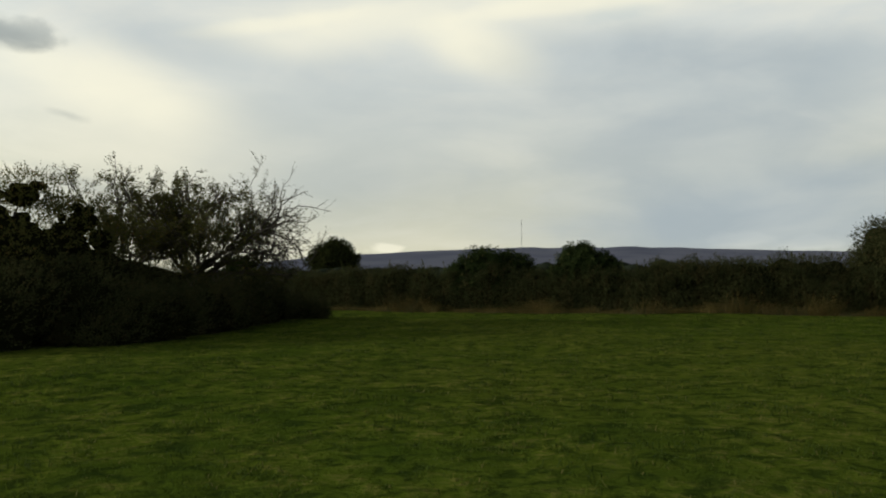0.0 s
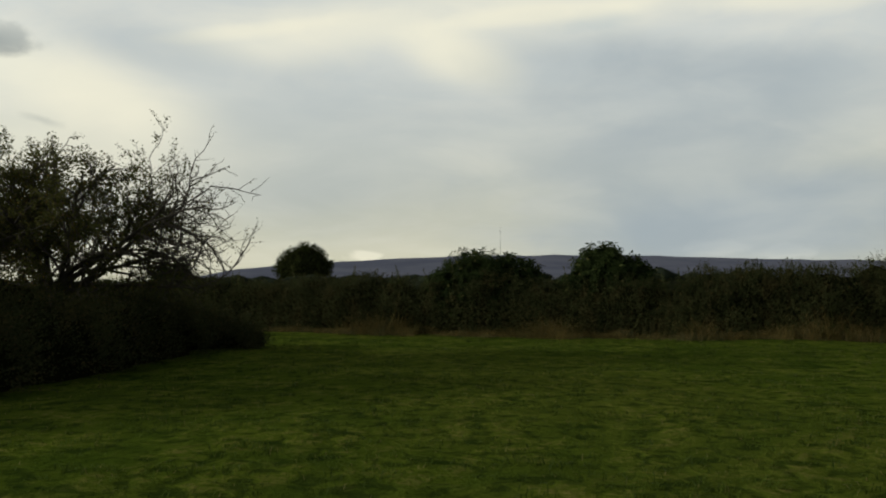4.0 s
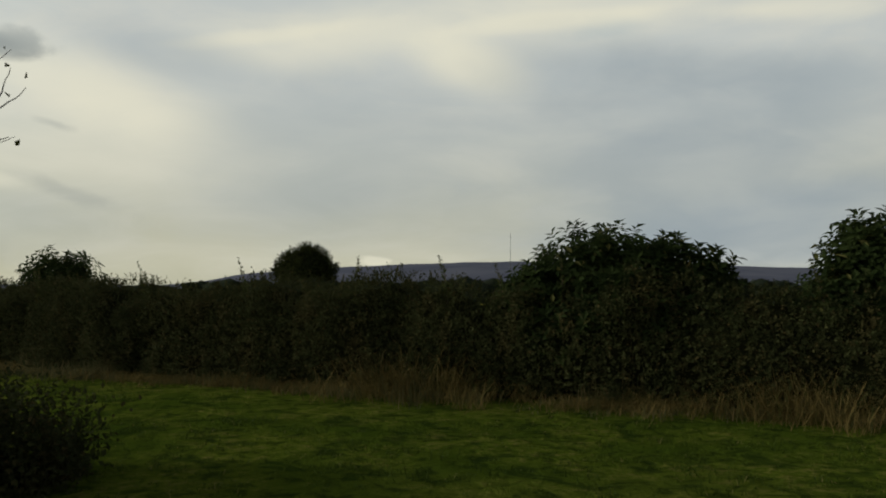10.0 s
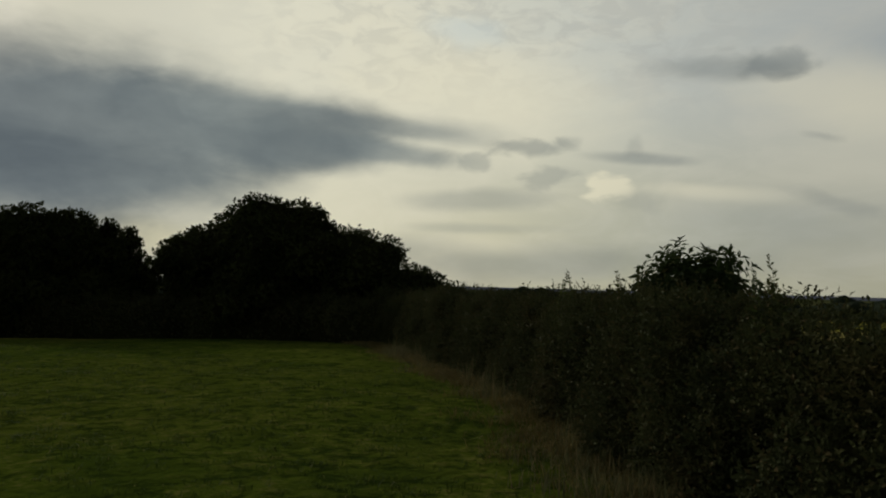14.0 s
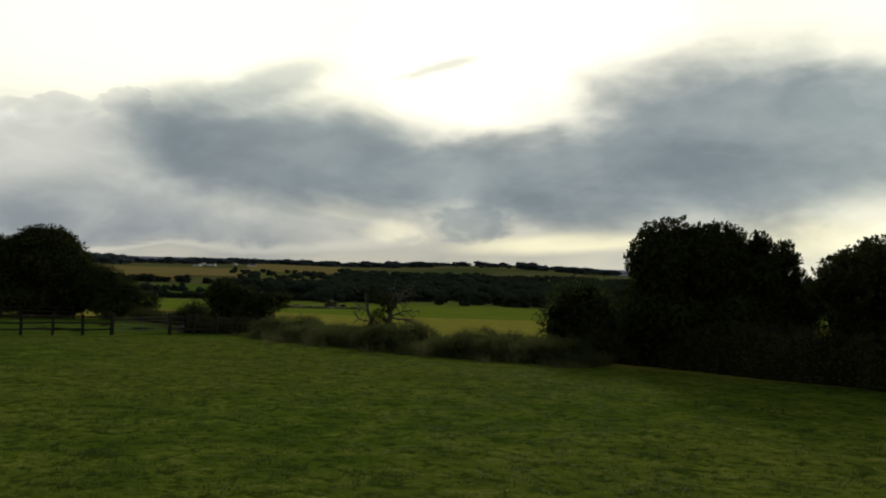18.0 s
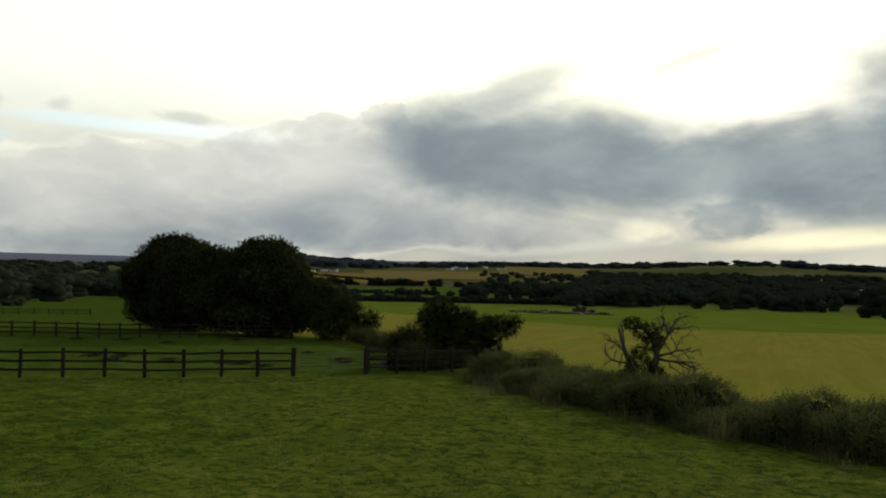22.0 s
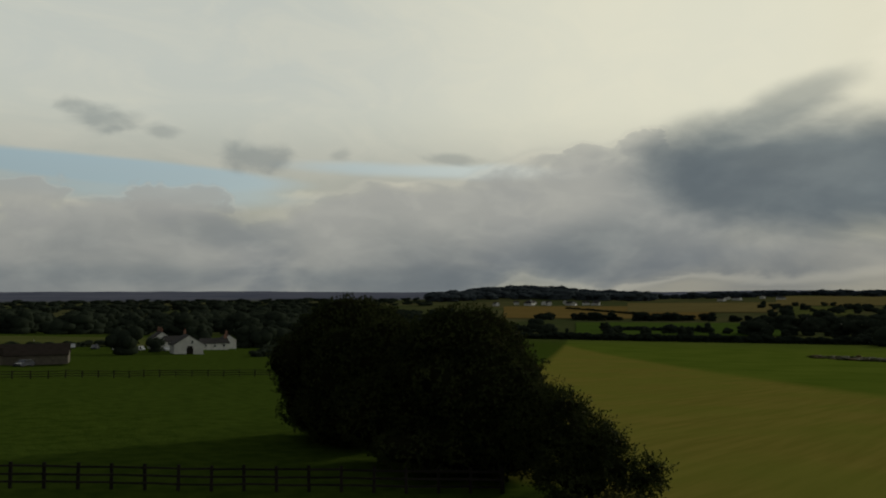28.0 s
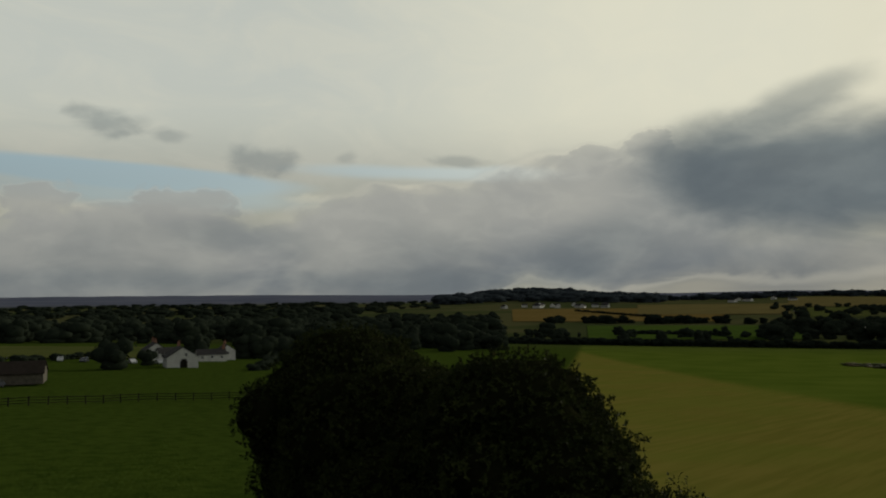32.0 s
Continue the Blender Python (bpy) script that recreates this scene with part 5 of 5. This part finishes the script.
broadleaf("lone_tree", (-18.8, 144.0), [((0, 0, 4.6), (3.5, 3.5, 3.0)), ((2.0, 0, 3.9), (2.3, 2.3, 2.0)), ((-2.2, 0, 4.1), (2.2, 2.2, 2.1)), ((0.9, 0, 6.2), (2.0, 2.0, 1.6)), ((-1.2, 0, 6.0), (1.9, 1.9, 1.5)), ((0, 0, 2.2), (3.3, 3.3, 1.9)), ((3.4, 0, 5.0), (0.9, 0.9, 0.8)), ((-3.4, 0, 5.3), (0.8, 0.8, 0.7)), ((0.1, 0, 7.6), (0.9, 0.9, 0.7))],
          "lone dark round tree in the northern field hedge", "tree", 0.24, 12000, 7, LEAF_TREE, 0.3, 0.6, puffs=10)


# ---------------------------------------------------------------- fences and gate
def fence_meshes():
    bm = bmesh.new()
    box(bm, -0.075, -0.065, -0.3, 0.075, 0.065, 1.28, 0.012)
    post = bpy.data.meshes.new("post")
    bm.to_mesh(post), bm.free(), post.materials.append(WOOD)
    bm = bmesh.new()
    box(bm, 0, -0.02, -0.05, 1.0, 0.02, 0.05, 0.006)
    rail = bpy.data.meshes.new("rail")
    bm.to_mesh(rail), bm.free(), rail.materials.append(RAILWOOD)
    return post, rail


POST, RAIL = fence_meshes()


def fence(line, spacing, label, rails=(0.35, 0.72, 1.1), height=1.0, ends=True):
    p = np.array(line, float)
    s = np.concatenate([[0], np.cumsum(np.linalg.norm(np.diff(p, axis=0), axis=1))])
    n = int(round(s[-1] / spacing)) + 1
    t = np.linspace(0, s[-1], n)
    xy = np.stack([np.interp(t, s, p[:, 0]), np.interp(t, s, p[:, 1])], 1)
    root = thing("post_and_rail_fence", (*xy[0], gz(*xy[0])), label, "fence")
    o = Vector((*xy[0], gz(*xy[0])))
    r = random.Random(n)
    for k in range(n):
        z = gz(*xy[k])
        ang = math.degrees(math.atan2(*(xy[min(k + 1, n - 1)] - xy[max(k - 1, 0)])[::-1]))
        big = 1.35 if ends and k in (0, n - 1) else 1.0
        m = Matrix.Translation(Vector((*xy[k], z + r.uniform(-0.03, 0.02))) - o) @ pose(0, 0, 0, r.uniform(-1.5, 1.5), r.uniform(-1.5, 1.5), ang) @ Matrix.Diagonal((big, big, height * (1.05 if big > 1 else 1), 1))
        put("post", POST, root, m)
        if k < n - 1:
            a, b = xy[k], xy[k + 1]
            za, zb = gz(*a), gz(*b)
            nrm = Vector((-(b - a)[1], (b - a)[0], 0)).normalized() * 0.075
            for h in rails:
                A = Vector((*a, za + h * height + r.uniform(-0.02, 0.02))) - o + nrm
                B = Vector((*b, zb + h * height + r.uniform(-0.02, 0.02))) - o + nrm
                d = B - A
                m = Matrix.Translation(A) @ d.to_track_quat("X", "Z").to_matrix().to_4x4() @ Matrix.Diagonal((d.length + 0.04, 1, 1, 1))
                put("rail", RAIL, root, m)
    return root


fence([(-58.9, 15.1), (-53.3, 9.2), (-47.6, 3.0), (-31.0, -16.5)], 1.67, "dark weathered three-rail wooden field fence")
fence([(-88.0, -3.5), (-83.5, -8.0), (-79.8, -12.4), (-57.0, -36.0)], 1.62, "dark weathered three-rail fence across the paddock")
fence([(-152, -92), (-128, -106), (-105, -106), (-72, -112)], 2.6, "distant dark post and rail fence below the farm")
fence([(-61.9, 17.5), (-64.3, 19.3), (-66.9, 20.9), (-69.3, 22.2)], 1.7, "short rickety rail fence along the hedge foot")
fence([(-63.3, 16.9), (-68.2, 18.2)], 1.6, "old rail fence beside the water trough")


def field_gate():
    """A light tubular gate, closed between the fence's end post and the shutting post."""
    a, b = np.array([-58.9, 15.1]), np.array([-61.9, 17.5])
    d = b - a
    L = float(np.linalg.norm(d)) - 0.24
    root = thing("field_gate", (*(a + d / np.linalg.norm(d) * 0.12), gz(*a)), "thin grey tubular steel field gate, closed", "gate", rz=math.degrees(math.atan2(d[1], d[0])))
    for z in (0.25, 0.42, 0.60, 0.80, 1.02):
        put("bar", mesh_from("bar", *tubes([(np.array([(0, 0, z), (L / 2, 0, z), (L, 0, z)]), np.full(3, 0.014))], 6), STEEL, True), root)
    for x in (0.0, L / 2, L):
        put("upright", mesh_from("upright", *tubes([(np.array([(x, 0, 0.23), (x, 0, 0.6), (x, 0, 1.04)]), np.full(3, 0.016))], 6), STEEL, True), root)


field_gate()


def water_trough():
    root = thing("water_trough", (-67.0, 16.9, gz(-67.0, 16.9)), "pale concrete water trough behind the gate fence", "trough", rz=138)
    bm = bmesh.new()
    box(bm, -0.9, -0.35, 0, 0.9, 0.35, 0.12)
    for y in (-0.35, 0.27):
        box(bm, -0.9, y, 0.12, 0.9, y + 0.08, 0.42, 0.01)
    for x in (-0.9, 0.82):
        box(bm, x, -0.27, 0.12, x + 0.08, 0.27, 0.42, 0.01)
    part("tank", bm, TROUGH, root)
    bm = bmesh.new()
    box(bm, -0.9, -0.36, 0.43, -0.1, 0.36, 0.47, 0.01)
    part("lid", bm, TROUGH, root, "grey metal lid over the valve end")


water_trough()


# ---------------------------------------------------------------- farm and far buildings
def house(place, rz, w, d, eaves, ridge, label, walls=None, windows=(), door=None, chimneys=(), roof_mat=None, category="house"):
    """Gabled building: walls, roof slopes with overhang, windows with frames, door, chimneys. Ridge along local x."""
    root = thing("house" if category == "house" else category, (*place, gz(*place) - 0.1), label, category, rz=rz)
    bm = bmesh.new()
    v = [bm.verts.new(p) for p in [(-w/2, -d/2, 0), (w/2, -d/2, 0), (w/2, d/2, 0), (-w/2, d/2, 0), (-w/2, -d/2, eaves), (w/2, -d/2, eaves), (w/2, d/2, eaves), (-w/2, d/2, eaves), (-w/2, 0, ridge), (w/2, 0, ridge)]]
    for f in [(0, 1, 5, 4), (2, 3, 7, 6), (1, 2, 6, 9, 5), (3, 0, 4, 8, 7), (3, 2, 1, 0)]:
        bm.faces.new([v[i] for i in f])
    part("wall", bm, walls or RENDER_WHITE, root)
    for sgn in (-1, 1):
        bm = bmesh.new()
        o = 0.35
        run = d / 2 + o
        drop = (ridge - eaves) * o / (d / 2)
        a = [(-w/2 - 0.2, sgn * run, eaves - drop), (w/2 + 0.2, sgn * run, eaves - drop), (w/2 + 0.2, 0, ridge + 0.02), (-w/2 - 0.2, 0, ridge + 0.02)]
        lo = [bm.verts.new(p) for p in a]
        hi = [bm.verts.new((p[0], p[1], p[2] + 0.16)) for p in a]
        bm.faces.new(lo), bm.faces.new(hi)
        for i in range(4):
            bm.faces.new([lo[i], lo[(i + 1) % 4], hi[(i + 1) % 4], hi[i]])
        bmesh.ops.recalc_face_normals(bm, faces=bm.faces)
        part("roof_slope", bm, roof_mat or SLATE, root)
    for side, x, z, ww, hh in windows:
        m = {"f": pose(x, -d/2, z), "b": pose(x, d/2, z, 0, 0, 180), "l": pose(-w/2, x, z, 0, 0, -90), "r": pose(w/2, x, z, 0, 0, 90)}[side]
        bm = bmesh.new()
        for x0, x1, z0, z1 in ((-ww/2, ww/2, -hh/2, -hh/2 + 0.09), (-ww/2, ww/2, hh/2 - 0.09, hh/2), (-ww/2, -ww/2 + 0.09, -hh/2, hh/2), (ww/2 - 0.09, ww/2, -hh/2, hh/2), (-0.03, 0.03, -hh/2, hh/2)):
            box(bm, x0, -0.06, z0, x1, 0.03, z1)
        win = part("window", bm, PAINT_WHITE, root, at=m)
        bm = bmesh.new()
        box(bm, -ww/2 + 0.05, -0.03, -hh/2 + 0.05, ww/2 - 0.05, 0.02, hh/2 - 0.05)
        part("pane", bm, GLASS, win)
    if door:
        side, x, ww, hh = door
        m = {"f": pose(x, -d/2, 0), "b": pose(x, d/2, 0, 0, 0, 180), "l": pose(-w/2, x, 0, 0, 0, -90), "r": pose(w/2, x, 0, 0, 0, 90)}[side]
        bm = bmesh.new()
        box(bm, -ww/2, -0.05, 0, ww/2, 0.03, hh - ww * 0.3, 0.02)
        box(bm, -ww * 0.36, -0.05, hh - ww * 0.3, ww * 0.36, 0.03, hh, 0.02)
        part("door", bm, WOOD, root, "dark arched double door", at=m)
    for x in chimneys:
        bm = bmesh.new()
        box(bm, x - 0.45, -0.35, ridge - 0.5, x + 0.45, 0.35, ridge + 1.2, 0.03)
        ch = part("chimney", bm, BRICKRED, root)
        for dx in (-0.2, 0.2):
            put("chimney_pot", mesh_from("chimney_pot", *tubes([(np.array([(x + dx, 0, ridge + 1.2), (x + dx, 0, ridge + 1.4), (x + dx, 0, ridge + 1.6)]), np.array([0.13, 0.12, 0.10]))], 8), BRICKRED, True), ch)
    return root


TOWARD = math.degrees(math.atan2(260, 160))     # the farm's gables look back up the slope
house((-189.3, -192.3), TOWARD + 8, 9, 8.2, 3.0, 5.6, "white rendered farmhouse with a slate roof", windows=[("r", 0.9, 3.6, 0.8, 1.0), ("f", -2, 2.0, 0.9, 1.0), ("f", 2, 2.0, 0.9, 1.0)], door=("r", 0.3, 1.9, 2.5), chimneys=(-3.5,))
house((-202.9, -229.7), TOWARD + 8, 10, 7.0, 3.4, 5.8, "white gabled farmhouse wing with a slate roof", windows=[("r", 0, 3.6, 0.9, 1.1), ("f", 1, 3.0, 0.9, 1.1)], chimneys=(3.0, -4.5))
house((-198.6, -214.3), TOWARD + 98, 6, 6, 3.2, 4.6, "cream rendered link building of the farm", windows=[("f", -2, 2.6, 0.8, 1.4), ("f", 1.2, 2.6, 0.8, 1.4)])
house((-215.6, -217.7), TOWARD + 98, 9, 5.5, 2.4, 3.8, "low white farm cottage with a slate roof", windows=[("f", -3, 1.5, 0.9, 0.9), ("f", 0, 1.5, 0.9, 0.9), ("f", 3, 1.5, 0.9, 0.9)], chimneys=(4.0,))
house((-226.6, -225.5), TOWARD + 8, 7, 5, 3.2, 5.0, "white gabled cottage beside the farm", windows=[("r", 0, 2.4, 0.9, 1.0)], chimneys=(-2.0,))
house((-123, -155.5), -28, 26, 8, 2.0, 3.9, "long stone barn with a dark slate roof", walls=STONE, roof_mat=BARN_ROOF, windows=[("f", -6, 4.6, 0.2, 0.2)], category="barn")
house((-112, -148), -20, 16, 5, 1.9, 3.0, "low dark lean-to shed before the barn", walls=STONE, roof_mat=BARN_ROOF, category="shed")


def car(place, rz, mat, label):
    root = thing("car", (*place, gz(*place)), label, "car", "cars parked at the farm", rz)
    bm = bmesh.new()
    prof = [(-2.1, 0.3), (-2.1, 0.75), (-1.75, 0.95), (-1.2, 1.42), (0.35, 1.45), (1.0, 0.98), (2.0, 0.82), (2.1, 0.5), (2.05, 0.3)]
    lo, hi = [bm.verts.new((x, -0.85, z)) for x, z in prof], [bm.verts.new((x, 0.85, z)) for x, z in prof]
    bm.faces.new(lo), bm.faces.new(hi[::-1])
    for i in range(len(prof)):
        bm.faces.new([lo[i], hi[i], hi[(i + 1) % len(prof)], lo[(i + 1) % len(prof)]])
    bmesh.ops.recalc_face_normals(bm, faces=bm.faces)
    bmesh.ops.bevel(bm, geom=list(bm.edges), offset=0.05, segments=1, affect="EDGES")
    part("body", bm, mat, root)
    for sy in (-1, 1):
        bm = bmesh.new()
        vs = [bm.verts.new((x, sy * 0.862, z)) for x, z in [(-1.5, 0.98), (-1.1, 1.36), (0.3, 1.38), (0.82, 1.0)]]
        bm.faces.new(vs if sy < 0 else vs[::-1])
        part("side_window", bm, GLASS, root)
    for x in (-1.3, 1.3):
        for sy in (-0.8, 0.8):
            bm = bmesh.new()
            bmesh.ops.create_cone(bm, cap_ends=True, segments=14, radius1=0.32, radius2=0.32, depth=0.2, matrix=pose(x, sy, 0.32, 90, 0, 0))
            part("wheel", bm, RUBBER, root)


for (x, y), a, mat, lab in (((-183, -222), 60, CAR_WHITE, "white car parked before the farm"), ((-187, -214), 75, CAR_WHITE, "white hatchback parked before the farm"), ((-180, -229), 50, CAR_DARK, "dark car parked before the farm"),
                            ((-192, -208), 80, CAR_SILVER, "silver car parked before the farm"), ((-176, -236), 65, CAR_SILVER, "silver car parked at the yard edge"), ((-148, -196), 40, CAR_WHITE, "white van parked on the lane"), ((-124, -146), 30, CAR_DARK, "dark car beside the barn")):
    car((x, y), a, mat, lab)

# village houses far across the valley
vr = random.Random(9)
for k in range(16):
    p = polar(vr.uniform(119.5, 127.5), vr.uniform(1560, 1750))
    house(tuple(p), vr.uniform(0, 180), vr.uniform(9, 16), 8, 4.5, 7.5, "small white house in the far village", windows=[("f", -2, 3, 1.2, 1.4), ("f", 2, 3, 1.2, 1.4)])
for k in range(6):
    p = polar(vr.uniform(107.5, 112.5), vr.uniform(1900, 2050))
    house(tuple(p), vr.uniform(0, 180), vr.uniform(12, 22), 9, 4.5, 7.0, "pale farm building on the far slope", windows=[("f", 0, 3, 1.2, 1.4)])
house(tuple(polar(143.5, 640)), 35, 16, 9, 5, 8, "pale-roofed building among the distant trees", roof_mat=PAINT_WHITE)


for (px, py), rz, w in (((-268.0, 400.0), 20, 26), ((-232.0, 415.0), 15, 34)):
    house((px, py), rz, w, 12, 4.0, 6.0, "long pale farm shed beyond the northern fields", windows=[("f", -4, 2.2, 1.2, 1.0), ("f", 4, 2.2, 1.2, 1.0)], category="shed")


def mast():
    p = (170.0, 1690.0)
    root = thing("radio_mast", (*p, gz(*p)), "thin grey radio mast far behind the hedge", "mast")
    put("pole", mesh_from("pole", *tubes([(np.array([(0, 0, 0), (0, 0, 60), (0, 0, 115)]), np.array([0.45, 0.35, 0.2]))], 6), STEEL, True), root)
    for z in (40, 75, 105):
        bm = bmesh.new()
        box(bm, -0.9, -0.9, z, 0.9, 0.9, z + 1.2, 0.1)
        part("aerial", bm, STEEL, root)


mast()


# ---------------------------------------------------------------- grass of the pasture
def grass_patch(n, x0, x1, y0, y1, label, h=0.05, keep=None):
    x, y = rng.uniform(x0, x1, n), rng.uniform(y0, y1, n)
    lush = np.array([noise.noise(Vector((a * 0.8, b * 0.8, 3))) for a, b in zip(x, y)])
    ok = rng.uniform(-0.5, 0.6, n) < lush
    if keep is not None:
        ok &= keep(x, y)
    x, y, lush = x[ok], y[ok], lush[ok]
    per = 5
    P = np.repeat(np.stack([x, y], 1), per, 0) + rng.normal(size=(len(x) * per, 2)) * 0.05
    p = np.concatenate([P, (ground_z(P[:, 0], P[:, 1]) - 0.005)[:, None]], 1)
    hh = np.repeat(h * (1 + 0.8 * lush), per) * rng.uniform(0.5, 1.4, len(p))
    ob = put("grass", mesh_from("grass", *blades(p, hh, 0.012, 1.8), BLADE_GREEN))
    return tagged(ob, label, "grass", kind="stuff")


grass_patch(27000, -9, 16, 3, 37, "short tufted green pasture grass", keep=lambda x, y: (x > -8 + (y > 26) * 2) & (y < 38 - 0.4 * x))
grass_patch(23000, -46, -6, 22, 48, "short tufted green pasture grass", keep=lambda x, y: (y < 43 - 0.56 * (x + 8)) & (x < -14 + (y > 36) * 20))


def tussocks(n, x0, x1, y0, y1, keep, label):
    """Darker coarse tufts scattered over the pasture."""
    x, y = rng.uniform(x0, x1, n), rng.uniform(y0, y1, n)
    ok = keep(x, y)
    x, y = x[ok], y[ok]
    size = rng.uniform(0.04, 0.13, len(x))
    per = 15
    P = np.repeat(np.stack([x, y], 1), per, 0) + rng.normal(size=(len(x) * per, 2)) * np.repeat(size, per)[:, None] * 1.3
    p = np.concatenate([P, (ground_z(P[:, 0], P[:, 1]) - 0.005)[:, None]], 1)
    ob = put("tussocks", mesh_from("tussocks", *blades(p, np.repeat(size, per) * rng.uniform(0.5, 1.2, len(p)), 0.012, 1.5), BLADE_DARK))
    return tagged(ob, label, "grass", kind="stuff")


tussocks(1500, -9, 18, 3, 37, lambda x, y: (x > -7) & (y < 38 - 0.4 * x), "dark coarse grass tufts in the pasture")
tussocks(5500, -58, -6, 8, 48, lambda x, y: (y < 43 - 0.56 * (x + 8)) & (x < -14 + (y > 36) * 20) & (-0.8 * x + 0.62 * y < 62), "dark coarse grass tufts in the pasture")


def dock_patch(place, size):
    root = thing("dock_patch", (*place, gz(*place)), "low dark patch of docks and nettles in the grass", "weed", "weed patches in the paddock")
    n = int(260 * size)
    p = rng.normal(size=(n, 3)) * np.array([0.34, 0.22, 0.0]) * size
    p[:, 2] = rng.uniform(0.0, 0.13, n) * np.exp(-2 * (p[:, 0] ** 2 + p[:, 1] ** 2) / size ** 2)
    along = normed(unit(n) + np.array([0, 0, 0.5]))
    L = rng.uniform(0.08, 0.15, n)
    put("leaves", mesh_from("leaves", *leaf_arrays(p, along, L, L * 0.5), LEAF_TREE), root)


for place, size in [((-61.3, 0.1), 1.3), ((-59.8, 2.8), 1.2), ((-62.0, 1.4), 1.0), ((-62.0, 4.9), 1.0), ((-62.7, 8.3), 1.1), ((-62.7, 9.4), 1.0), ((-62.3, 11.1), 1.1), ((-68.8, 12.3), 1.4), ((-75.2, -10.9), 1.4),
                    ((-72.2, -12.6), 1.0), ((-74.3, -5.8), 0.9), ((-72.0, 7.9), 0.8), ((-67.8, 13.0), 0.9), ((-80.5, -4.0), 1.2)]:
    dock_patch(place, size)
